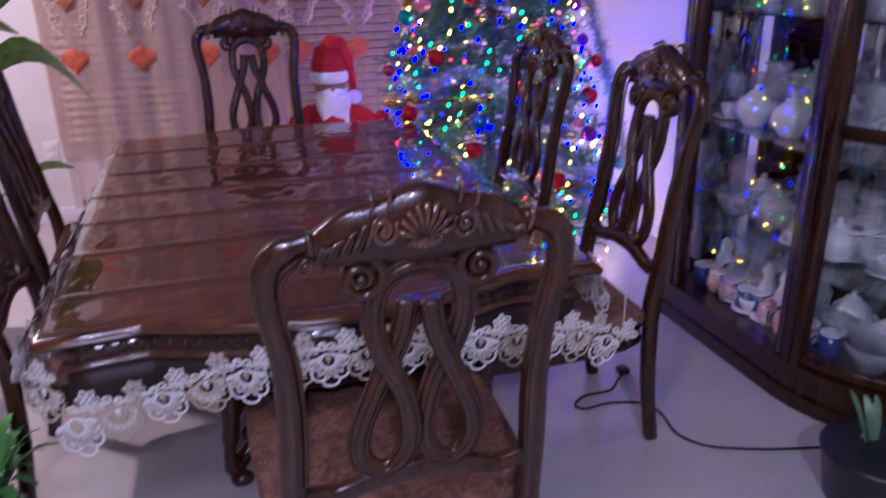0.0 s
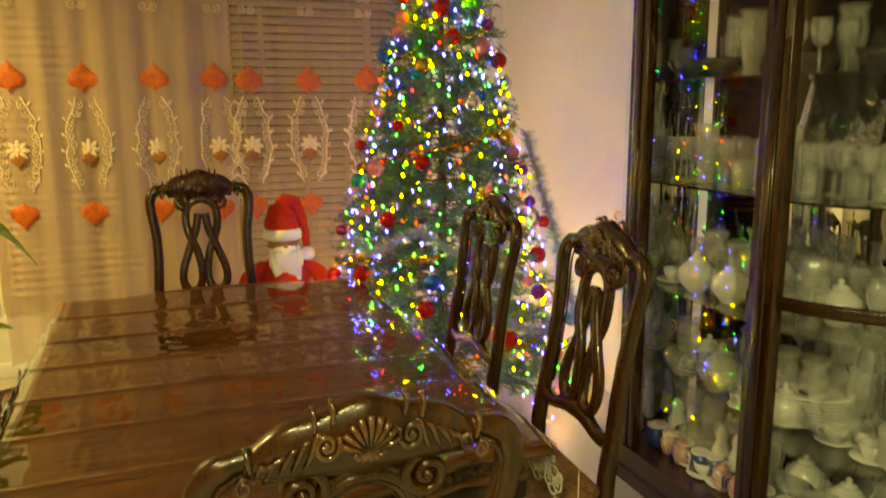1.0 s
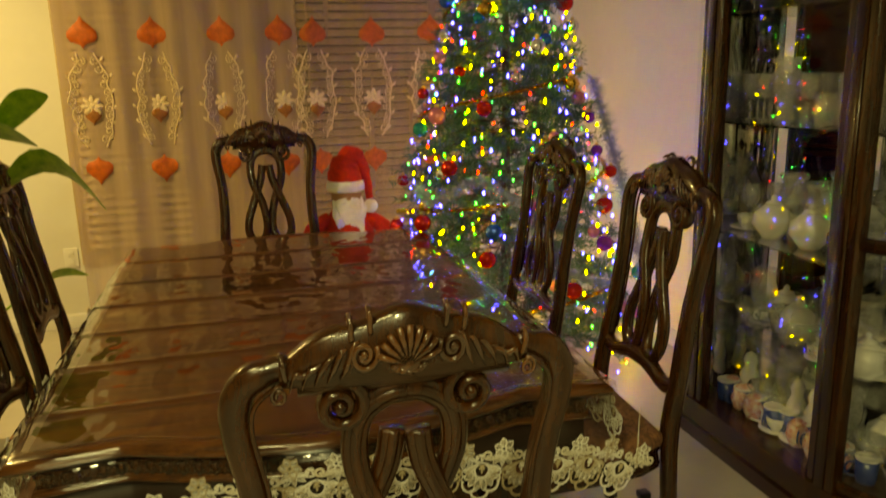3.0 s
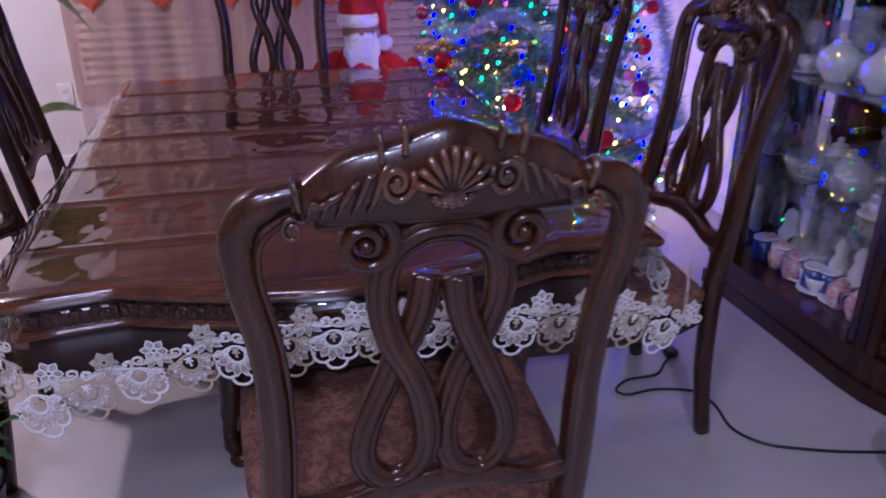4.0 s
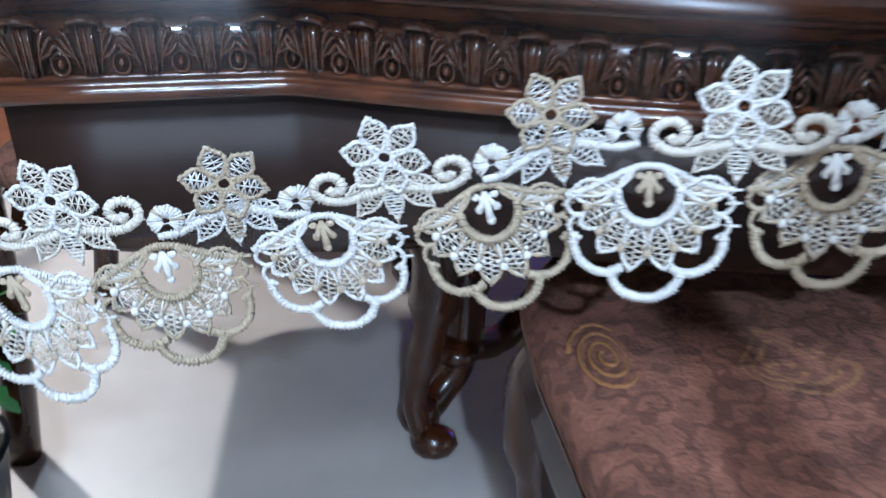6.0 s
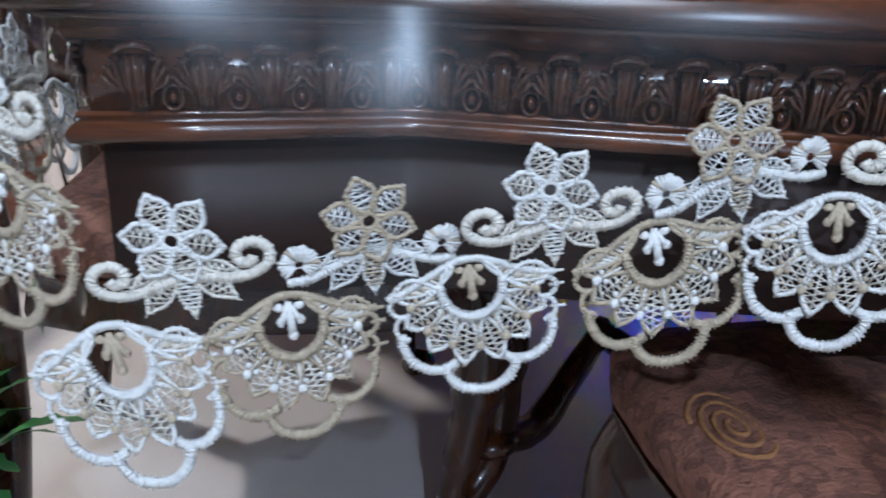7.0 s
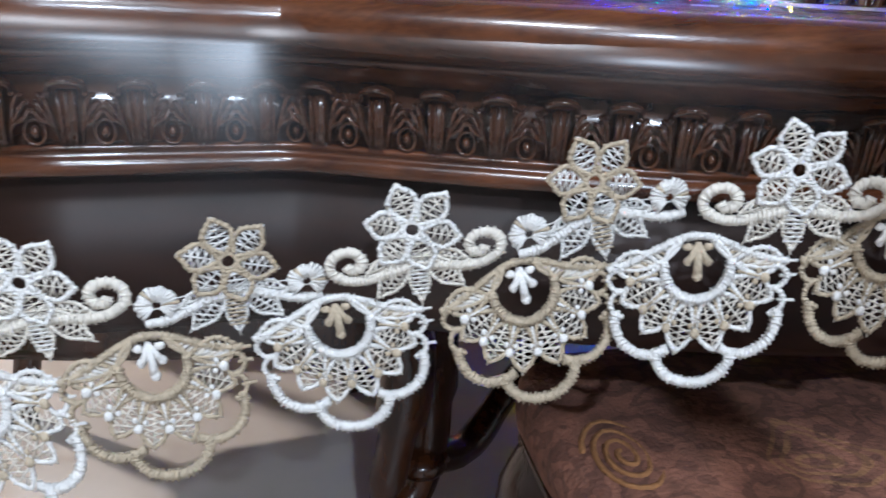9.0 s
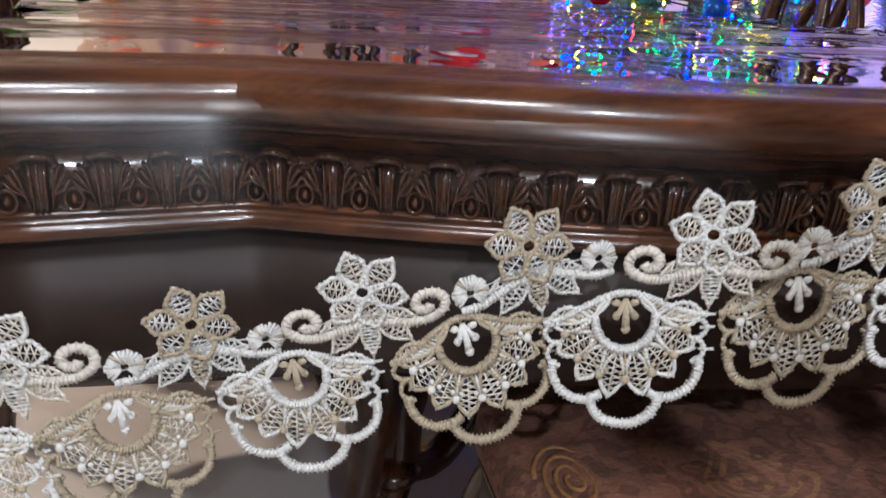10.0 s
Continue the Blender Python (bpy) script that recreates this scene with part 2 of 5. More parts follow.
PLANT_DARK = mat("aloe_leaf", (0.05, 0.13, 0.05), 0.4, vary=0.4, scale=18)
TERRA = mat("terracotta", (0.45, 0.17, 0.07), 0.7, vary=0.15, bump=0.1)
BLACK = mat("black_plastic", (0.012, 0.012, 0.014), 0.35, vary=0.2)
RED = mat("red_plush", (0.45, 0.012, 0.012), 0.85, vary=0.3, scale=40, bump=0.5, bscale=200)
FUR = mat("white_fur", (0.8, 0.78, 0.76), 0.9, vary=0.08, scale=40, bump=1.0, bscale=160)
SKIN = mat("plush_face", (0.30, 0.15, 0.09), 0.7, vary=0.1)
CHINA = mat("china", (0.68, 0.68, 0.68), 0.15, vary=0.05, coat=0.5)
BLUE_CHINA = mat("blue_china", (0.02, 0.05, 0.22), 0.2, vary=0.1, coat=0.5)
DARK_CHINA = mat("dark_bowl", (0.03, 0.03, 0.04), 0.2, vary=0.2, coat=0.5)
RED_CHINA = mat("red_flowered_china", (0.72, 0.68, 0.66), 0.2, scale=60, color2=(0.45, 0.05, 0.06))
BRASS = mat("brass", (0.6, 0.42, 0.15), 0.3, 1.0, vary=0.1)
MILK_GLASS = mat("milk_glass", (0.72, 0.75, 0.8), 0.25, vary=0.05, coat=0.5)

# ---- mesh helpers ----


def part(name, bm, material, parent=None, label="", smooth=True):
    me = bpy.data.meshes.new(name)
    bmesh.ops.recalc_face_normals(bm, faces=bm.faces)
    bm.to_mesh(me)
    bm.free()
    for m in (material if isinstance(material, (list, tuple)) else [material]):
        me.materials.append(m)
    if smooth:
        me.polygons.foreach_set("use_smooth", [True] * len(me.polygons))
    ob = new(name, me)
    if parent:
        ob.parent = parent
    if label:
        ob["label"] = label
    return ob


def thing(name, m=None, label="", category="", group="", kind=""):
    ob = new(name)
    ob.empty_display_size = 0.1
    if m is not None:
        ob.matrix_world = m
    return tagged(ob, label, category, group, kind)


def box(bm, x0, y0, z0, x1, y1, z1, bevel=0.0, mi=0):
    vs = [bm.verts.new(p) for p in ((x0, y0, z0), (x1, y0, z0), (x1, y1, z0), (x0, y1, z0), (x0, y0, z1), (x1, y0, z1), (x1, y1, z1), (x0, y1, z1))]
    fs = [bm.faces.new([vs[i] for i in q]) for q in ((3, 2, 1, 0), (4, 5, 6, 7), (0, 1, 5, 4), (1, 2, 6, 5), (2, 3, 7, 6), (3, 0, 4, 7))]
    for f in fs:
        f.material_index = mi
    if bevel:
        edges = {e for f in fs for e in f.edges}
        bmesh.ops.bevel(bm, geom=list(edges), offset=bevel, segments=2, affect="EDGES", profile=0.6)


def smooth_line(pts, steps=6, closed=False):
    """Catmull-Rom through the points."""
    p = [Vector(q) for q in pts]
    n = len(p)
    out = []
    for i in range(n if closed else n - 1):
        if closed:
            a, b, c, d = p[i - 1], p[i], p[(i + 1) % n], p[(i + 2) % n]
        else:
            a, b, c, d = p[max(i - 1, 0)], p[i], p[i + 1], p[min(i + 2, n - 1)]
        for k in range(steps):
            t = k / steps
            out.append(0.5 * ((2 * b) + (c - a) * t + (2 * a - 5 * b + 4 * c - d) * t * t + (3 * b - a - 3 * c + d) * t ** 3))
    if not closed:
        out.append(p[-1].copy())
    return out


def sweep(bm, pts, w, d=None, normal=(0, 1, 0), n=8, closed=False, power=1.0, mi=0):
    """A rounded bar along pts: w across (in the plane square to normal), d along normal; lists or numbers."""
    pts = [Vector(p) for p in pts]
    normal = Vector(normal)
    m = len(pts)
    at = lambda v, i: v[min(int(i * len(v) / m), len(v) - 1)] if isinstance(v, (list, tuple)) else v
    if d is None:
        d = w
    rings = []
    for i, p in enumerate(pts):
        t = (pts[(i + 1) % m] - pts[i - 1]) if closed else (pts[min(i + 1, m - 1)] - pts[max(i - 1, 0)])
        side = t.cross(normal)
        if side.length < 1e-9:
            side = t.orthogonal()
        side.normalize()
        up = side.cross(t).normalized()
        ww, dd = at(w, i) / 2, at(d, i) / 2
        ring = []
        for k in range(n):
            a = 2 * math.pi * (k + 0.5) / n
            c, s = math.cos(a), math.sin(a)
            c = math.copysign(abs(c) ** power, c)
            s = math.copysign(abs(s) ** power, s)
            ring.append(bm.verts.new(p + side * (c * ww) + up * (s * dd)))
        rings.append(ring)
    for i in range(m if closed else m - 1):
        a, b = rings[i], rings[(i + 1) % m]
        for k in range(n):
            bm.faces.new((a[k], a[(k + 1) % n], b[(k + 1) % n], b[k])).material_index = mi
    if not closed:
        bm.faces.new(rings[0]).material_index = mi
        bm.faces.new(rings[-1][::-1]).material_index = mi


def ball(bm, c, r, seg=10, mi=0, scale=(1, 1, 1), turn=None):
    m = Matrix.Translation(c) @ (turn or Matrix()) @ Matrix.Diagonal((r * scale[0], r * scale[1], r * scale[2], 1))
    rows = max(4, seg // 2 + 1)
    top, low = bm.verts.new(m @ Vector((0, 0, 1))), bm.verts.new(m @ Vector((0, 0, -1)))
    rings = []
    for i in range(1, rows):
        a = math.pi * i / rows
        rings.append([bm.verts.new(m @ Vector((math.sin(a) * math.cos(2 * math.pi * k / seg), math.sin(a) * math.sin(2 * math.pi * k / seg), math.cos(a)))) for k in range(seg)])
    for k in range(seg):
        q = (k + 1) % seg
        bm.faces.new((top, rings[0][k], rings[0][q])).material_index = mi
        bm.faces.new((low, rings[-1][q], rings[-1][k])).material_index = mi
        for a, b in zip(rings, rings[1:]):
            bm.faces.new((a[k], b[k], b[q], a[q])).material_index = mi


def lathe(bm, prof, seg=20, centre=(0, 0, 0), mi=0, sx=1.0, closed_top=True):
    """Turn (radius, height) points round z."""
    rings = []
    for r, z in prof:
        rings.append([bm.verts.new((centre[0] + sx * r * math.cos(2 * math.pi * k / seg), centre[1] + r * math.sin(2 * math.pi * k / seg), centre[2] + z)) for k in range(seg)])
    for a, b in zip(rings, rings[1:]):
        for k in range(seg):
            bm.faces.new((a[k], a[(k + 1) % seg], b[(k + 1) % seg], b[k])).material_index = mi
    for ring in (rings[0], rings[-1]) if closed_top else (rings[0],):
        if (ring[0].co - ring[seg // 2].co).length > 1e-4:
            bm.faces.new(ring).material_index = mi


def spiral(cx, cz, r0, turns, start=0.0, sign=1, y=0.0, n=28, r1=0.004):
    return [Vector((cx + sign * (r0 + (r1 - r0) * k / n) * math.cos(start + turns * 2 * math.pi * k / n), y, cz + (r0 + (r1 - r0) * k / n) * math.sin(start + turns * 2 * math.pi * k / n))) for k in range(n + 1)]


def shear_back(bm, z0=0.45, share=0.165):
    for v in bm.verts:
        if v.co.z > z0:
            v.co.y -= share * (v.co.z - z0)

# ---- the room ----
X0, X1, Y0, Y1 = -2.6, 2.32, -2.3, 4.85


def slab(name, x0, y0, z0, x1, y1, z1, material, label, category):
    bm = bmesh.new()
    box(bm, x0, y0, z0, x1, y1, z1)
    return tagged(part(name, bm, material, smooth=False), label, category, kind="structure")


slab("floor", X0 - 0.15, Y0 - 0.15, -0.12, X1 + 0.15, Y1 + 0.15, 0, FLOOR, "pale beige smooth floor with a soft sheen", "floor")
slab("ceiling", X0 - 0.15, Y0 - 0.15, CEIL, X1 + 0.15, Y1 + 0.15, CEIL + 0.12, CEILING, "plain white painted ceiling", "ceiling")
slab("wall_east", X1, Y0, 0, X1 + 0.15, Y1, CEIL, WALL, "plain pale painted wall behind the tree", "wall")
slab("wall_west", X0 - 0.15, Y0, 0, X0, Y1, CEIL, WALL_REAR, "unseen wall, coloured dark taupe to dim bounced light", "wall")
slab("wall_south", X0 - 0.15, Y0 - 0.15, 0, X1 + 0.15, Y0, CEIL, WALL_REAR, "unseen wall, coloured dark taupe to dim bounced light", "wall")
# the window wall, with its opening
WX0, WX1, WZ0, WZ1 = -0.74, 1.62, 0.48, 2.38
bm = bmesh.new()
box(bm, X0 - 0.15, Y1, 0, WX0, Y1 + 0.15, CEIL)
box(bm, WX1, Y1, 0, X1 + 0.15, Y1 + 0.15, CEIL)
box(bm, WX0, Y1, WZ1, WX1, Y1 + 0.15, CEIL)
box(bm, WX0, Y1, 0, WX1, Y1 + 0.15, WZ0)
tagged(part("wall_north", bm, WALL, smooth=False), "pale painted wall with a wide curtained window", "wall", kind="structure")
win = thing("window_1", pose(0, 0, 0), "wide window behind blinds, dark outside", "window", kind="structure")
for x0, x1, z0, z1 in ((WX0, WX1, WZ0, WZ0 + 0.06), (WX0, WX1, WZ1 - 0.06, WZ1), (WX0, WX0 + 0.06, WZ0 + 0.06, WZ1 - 0.06), (WX1 - 0.06, WX1, WZ0 + 0.06, WZ1 - 0.06), (0.46, 0.52, WZ0 + 0.06, WZ1 - 0.06)):
    bm = bmesh.new()
    box(bm, x0, Y1 + 0.03, z0, x1, Y1 + 0.09, z1, 0.004)
    part("window_frame", bm, TRIM, win)
bm = bmesh.new()
box(bm, WX0 + 0.05, Y1 + 0.055, WZ0 + 0.05, WX1 - 0.05, Y1 + 0.061, WZ1 - 0.05)
part("pane", bm, GLASS, win)
for x0, x1, z0, z1 in ((-0.84, -0.745, 0.39, 2.44), (1.625, 1.72, 0.39, 2.44), (-0.745, 1.625, 2.385, 2.44), (-0.745, 1.625, 0.39, 0.475)):
    bm = bmesh.new()
    box(bm, x0, Y1 - 0.018, z0, x1, Y1, z1, 0.004)
    tagged(part("trim", bm, BLIND), "brown wooden window casing", "trim", kind="structure")
for x0, x1, y0, y1 in ((X0, X1, Y1 - 0.014, Y1), (X1 - 0.014, X1, 2.7, Y1 - 0.014), (X0, X0 + 0.014, Y0, Y1 - 0.014)):
    bm = bmesh.new()
    box(bm, x0, y0, 0, x1, y1, 0.09, 0.004)
    tagged(part("baseboard", bm, TRIM), "white painted skirting board", "baseboard", kind="structure")
for x, y, watts, tone, wide in UNSEEN_LIGHTS:
    lamp = thing("ceiling_light", pose(x, y, CEIL), "unseen round white lamp in a slim ring, placement assumed", "ceiling light", "ceiling lights")
    bm = bmesh.new()
    r = wide / 2
    lathe(bm, [(r, -0.001), (r + 0.02, -0.001), (r + 0.02, -0.012), (r + 0.003, -0.016), (r, -0.001)], 36)
    part("ring", bm, TRIM, lamp)

# wooden blinds behind the voile
blind = thing("window_blind", pose(0, 0, 0), "brown wooden slatted blind, closed, behind sheer curtains", "blind")
slat_bm = bmesh.new()
box(slat_bm, -1.2, -0.026, -0.0015, 1.2, 0.026, 0.0015)
slat = part("slat", slat_bm, BLIND, blind, smooth=False)
slat.matrix_basis = pose(0.42, Y1 - 0.06, 2.27, 48)
for i in range(1, 36):
    s = new("slat", slat.data)
    s.parent = blind
    s.matrix_basis = pose(0.42, Y1 - 0.06, 2.27 - 0.05 * i, 48 + random.uniform(-4, 4))
bm = bmesh.new()
box(bm, -0.78, Y1 - 0.1, 2.305, 1.62, Y1 - 0.02, 2.36, 0.005)
part("headrail", bm, BLIND, blind)

# sheer curtains with appliqued hearts
CY = 4.70


def curtain_y(x):
    return CY + 0.018 * math.sin(x * 17.5 + 0.7) + 0.01 * math.sin(x * 41)


def spade(bm, cx, cz, s, flip):
    prof = [(0, 1.0), (0.16, 0.72), (0.5, 0.42), (0.82, 0.1), (0.86, -0.25), (0.66, -0.52), (0.36, -0.6), (0.12, -0.72), (0, -0.95)]
    loop = [(a, b) for a, b in prof] + [(-a, b) for a, b in prof[-2:0:-1]]
    f = -1 if flip else 1
    rings = []
    for k, (sc, dy) in enumerate(((1.0, 0.0), (0.9, -0.006), (0.55, -0.01))):
        rings.append([bm.verts.new((cx + a * s * sc, curtain_y(cx + a * s * sc) - 0.004 + dy, cz + f * b * s * sc)) for a, b in loop])
    for a, b in zip(rings, rings[1:]):
        for k in range(len(loop)):
            bm.faces.new((a[k], a[(k + 1) % len(loop)], b[(k + 1) % len(loop)], b[k]))
    bm.faces.new(rings[-1])


for x0, x1, hearts in ((-0.80, 0.50, (-0.655, -0.30, 0.065, 0.41)), (0.505, 1.75, (0.60, 0.945, 1.30))):
    cur = thing("sheer_curtain", pose(0, 0, 0), "translucent mauve voile curtain with embroidered orange hearts", "curtain", "window curtains")
    bm = bmesh.new()
    nx = 90
    cols = []
    for i in range(nx + 1):
        x = x0 + (x1 - x0) * i / nx
        cols.append([bm.verts.new((x, curtain_y(x) + 0.006 * math.sin(z * 3 + x * 5), z)) for z in (0.12, 0.6, 1.1, 1.6, 2.1, 2.5)])
    for a, b in zip(cols, cols[1:]):
        for k in range(5):
            bm.faces.new((a[k], b[k], b[k + 1], a[k + 1]))
    part("voile", bm, SHEER_DENSE if x0 < 0 else SHEER, cur)
    for hx in hearts:
        for z, flip, s in ((1.725, False, 0.092), (0.965, True, 0.086)):
            bm = bmesh.new()
            spade(bm, hx + random.uniform(-0.01, 0.01), z + random.uniform(-0.008, 0.008), s, flip)
            part("heart", bm, HEART, cur, "shiny orange heart applique")
        # embroidered scrolls and flowers between the hearts
        for side in (-1, 1):
            bm = bmesh.new()
            pts = [(hx + side * (0.05 + 0.06 * math.sin(math.pi * k / 12) + random.uniform(-0.014, 0.014)), 0, 1.62 - 0.52 * k / 12) for k in range(13)]
            sweep(bm, [(x, curtain_y(x) - 0.006, z) for x, _, z in smooth_line(pts, 3)], 0.009, 0.004, n=5)
            for k in range(1, 12):
                x, _, z = pts[k]
                c = spiral(x - side * 0.02, z, 0.025, 1.4, 1.0 + k, side, n=14)
                sweep(bm, [(p.x, curtain_y(p.x) - 0.006, p.z) for p in c], 0.0075, 0.004, n=4)
                if k % 2:
                    ball(bm, (x + side * 0.016, curtain_y(x) - 0.006, z + 0.01), 0.016, 6, scale=(0.5, 0.2, 1), turn=Matrix.Rotation(side * 0.7, 4, "Y"))
            part("scroll_embroidery", bm, THREAD_GOLD, cur, "pale gold embroidered scroll")
        for side in (-1, 1):
            for z, turn in ((2.20, 0.4), (2.12, 3.6)):
                bm = bmesh.new()
                c = spiral(hx + side * 0.026, z, 0.026, 1.5, turn, side, n=18)
                sweep(bm, [(p.x, curtain_y(p.x) - 0.006, p.z) for p in c], 0.007, 0.004, n=4)
                part("scroll_embroidery", bm, THREAD_GOLD, cur, "pale gold embroidered scroll")
        for z in (1.33,):
            bm = bmesh.new()
            for k in range(8):
                a = 2 * math.pi * k / 8
                ball(bm, (hx + 0.032 * math.cos(a), curtain_y(hx) - 0.006, z + 0.032 * math.sin(a)), 0.03, 6, scale=(0.5, 0.2, 1.0), turn=Matrix.Rotation(-a + math.pi / 2, 4, "Y"))
            ball(bm, (hx, curtain_y(hx) - 0.008, z), 0.016, 8, scale=(1, 0.4, 1))
            part("flower_embroidery", bm, THREAD_GOLD, cur, "pale gold embroidered flower")
        bm = bmesh.new()
        spade(bm, hx, 1.275, 0.052, True)
        part("small_heart", bm, HEART_BROWN, cur, "small brown heart applique")

# ---- the table ----
TX = 0.29


def front_y(x):
    u = abs(x - TX)
    return 1.557 - 0.022 * (u - 0.425) / 0.175 if u > 0.425 else 1.557 - 0.1 * math.sin(math.pi / 2 * (1 - u / 0.425))


BACK_Y = 3.42


def table_outline(off):
    """The table's plan, pushed out by off, as a closed loop."""
    half = 0.60
    us = sorted({-half, -0.54, -0.47, -0.43, -0.42, 0.42, 0.43, 0.47, 0.54, half, *(-0.40 + 0.8 * k / 22 for k in range(23))})
    pts = [Vector((TX + u, front_y(TX + u), 0)) for u in us]
    mid = 2.48
    pts += [Vector((TX + half, 1.9 + 0.4 * k, 0)) for k in range(4)]
    pts += [Vector((TX - u, 2 * mid - front_y(TX - u), 0)) for u in us]
    pts += [Vector((TX - half, 3.1 - 0.4 * k, 0)) for k in range(4)]
    out = []
    n = len(pts)
    for i, p in enumerate(pts):
        a, b = (p - pts[i - 1]).normalized(), (pts[(i + 1) % n] - p).normalized()
        n1, n2 = Vector((a.y, -a.x, 0)), Vector((b.y, -b.x, 0))
        nn = (n1 + n2).normalized()
        out.append(p + nn * (off / max(0.5, nn.dot(n1))))
    return out


def ring_loft(bm, prof, cap_top=True, cap_bottom=True):
    rings = []
    for off, z in prof:
        rings.append([bm.verts.new((p.x, p.y, z)) for p in table_outline(off)])
    n = len(rings[0])
    for a, b in zip(rings, rings[1:]):
        for k in range(n):
            bm.faces.new((a[k], a[(k + 1) % n], b[(k + 1) % n], b[k]))
    if cap_bottom:
        bm.faces.new(rings[0][::-1])
    if cap_top:
        bm.faces.new(rings[-1])


table = thing("dining_table", pose(0, 0, 0), "long polished mahogany dining table with a carved frieze", "table")
bm = bmesh.new()
arc = [(0.022 + 0.019 * math.cos(a), 0.7385 + 0.0165 * math.sin(a)) for a in (-1.57, -1.0, -0.6, -0.2, 0.2, 0.6, 1.0, 1.3)]
ring_loft(bm, [(-0.05, 0.7205)] + [(0.004, 0.7205), (0.006, 0.7215)] + arc + [(0.012, 0.7555), (0.0, 0.756)])
for f in bm.faces:
    f.material_index = 0 if len(f.verts) > 8 and f.calc_center_median().z > 0.75 else 1
part("tabletop", bm, [WOOD_TOP, WOOD_X], table)
bm = bmesh.new()
ring_loft(bm, [(-0.01, 0.706), (0.002, 0.707), (0.0045, 0.712), (0.009, 0.717), (0.016, 0.7205), (-0.02, 0.7205)])
part("cove_moulding", bm, WOOD_X, table)
bm = bmesh.new()
ring_loft(bm, [(-0.03, 0.668), (-0.004, 0.668), (-0.004, 0.708), (-0.03, 0.708)], False, False)
part("frieze", bm, CARVED, table)
bm = bmesh.new()
ring_loft(bm, [(-0.03, 0.6525), (0.0, 0.653), (0.0055, 0.6555), (0.007, 0.66), (0.004, 0.6645), (-0.001, 0.6665), (0.002, 0.668), (0.002, 0.6705), (-0.02, 0.6705)], False, False)
part("bead_moulding", bm, WOOD_X, table)
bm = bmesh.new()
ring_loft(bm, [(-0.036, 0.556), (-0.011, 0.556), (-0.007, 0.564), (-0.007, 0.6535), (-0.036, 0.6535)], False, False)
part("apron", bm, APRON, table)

# one carved leaf-and-egg unit, 34 mm wide
PITCH = 0.0335


def carving_mesh():
    bm = bmesh.new()
    # straight fluted stem with a scrolled cap
    sweep(bm, [(0, 0, 0.670), (0, -0.002, 0.676), (0, -0.0025, 0.69), (0, -0.003, 0.7)], [0.0085, 0.0085, 0.009, 0.0105], 0.0055, n=10, power=0.6)
    for dx in (-0.0034, 0.0, 0.0034):
        sweep(bm, [(dx * 0.9, -0.0045, 0.671), (dx, -0.0056, 0.686), (dx * 1.15, -0.0058, 0.6995)], 0.0017, 0.0022, n=6)
    sweep(bm, smooth_line([(-0.0088, -0.003, 0.6985), (-0.0074, -0.006, 0.7035), (0, -0.0082, 0.7058), (0.0074, -0.006, 0.7035), (0.0088, -0.003, 0.6985)], 4), [0.0032, 0.0042, 0.0046, 0.0042, 0.0032], 0.0056, n=8)
    for s in (-1, 1):
        ball(bm, (s * 0.0088, -0.0045, 0.6985), 0.0022, 7)
        # leaf blades that rise from the foot and curl outwards
        for k, (w, h) in enumerate(((0.0112, 0.6985), (0.0132, 0.6945), (0.0146, 0.6900))):
            base = smooth_line([(s * 0.0052, -0.001, 0.671 + 0.001 * k), (s * 0.0066, -0.0035, 0.680 + 0.0005 * k), (s * (w - 0.0016), -0.0055, h - 0.0042), (s * (w + 0.0012), -0.0048, h)], 4)
            sweep(bm, base, [0.0016, 0.0022, 0.0027, 0.0022], 0.0034, n=7)
            ball(bm, (s * (w + 0.0014), -0.0045, h - 0.0008), 0.0016, 7)
    # the egg in its ring, half to each side of the joint
    c = PITCH / 2
    ring = [(c + 0.0050 * math.cos(2 * math.pi * k / 14), -0.0025, 0.6780 + 0.0066 * math.sin(2 * math.pi * k / 14)) for k in range(14)]
    sweep(bm, ring, 0.0022, 0.003, n=5, closed=True)
    ball(bm, (c, -0.0014, 0.678), 0.0031, 10, scale=(0.85, 1.1, 1.25))
    for v in bm.verts:
        v.co.y *= 1.9
    return bm


first = part("carving", carving_mesh(), CARVED, table)
outline = table_outline(-0.004)
n_front = sum(1 for p in outline if p.y < 1.6)
front = outline[:n_front]
lengths = [0.0]
for a, b in zip(front, front[1:]):
    lengths.append(lengths[-1] + (b - a).length)
count = int(lengths[-1] / PITCH)
shift = (lengths[-1] - count * PITCH) / 2
for i in range(count):
    s = shift + (i + 0.5) * PITCH
    k = max(j for j in range(len(lengths) - 1) if lengths[j] <= s)
    f = (s - lengths[k]) / (lengths[k + 1] - lengths[k])
    p = front[k].lerp(front[k + 1], f)
    d = front[k + 1] - front[k]
    m = pose(p.x, p.y, 0, 0, 0, math.degrees(math.atan2(d.y, d.x)))
    if i == 0:
        first.matrix_basis = m
    else:
        o = new("carving", first.data)
        o.parent = table
        o.matrix_basis = m
# left side carvings
for i in range(24):
    o = new("carving", first.data)
    o.parent = table
    o.matrix_basis = pose(TX - 0.604, 1.60 + PITCH * i, 0, 0, 0, -90)


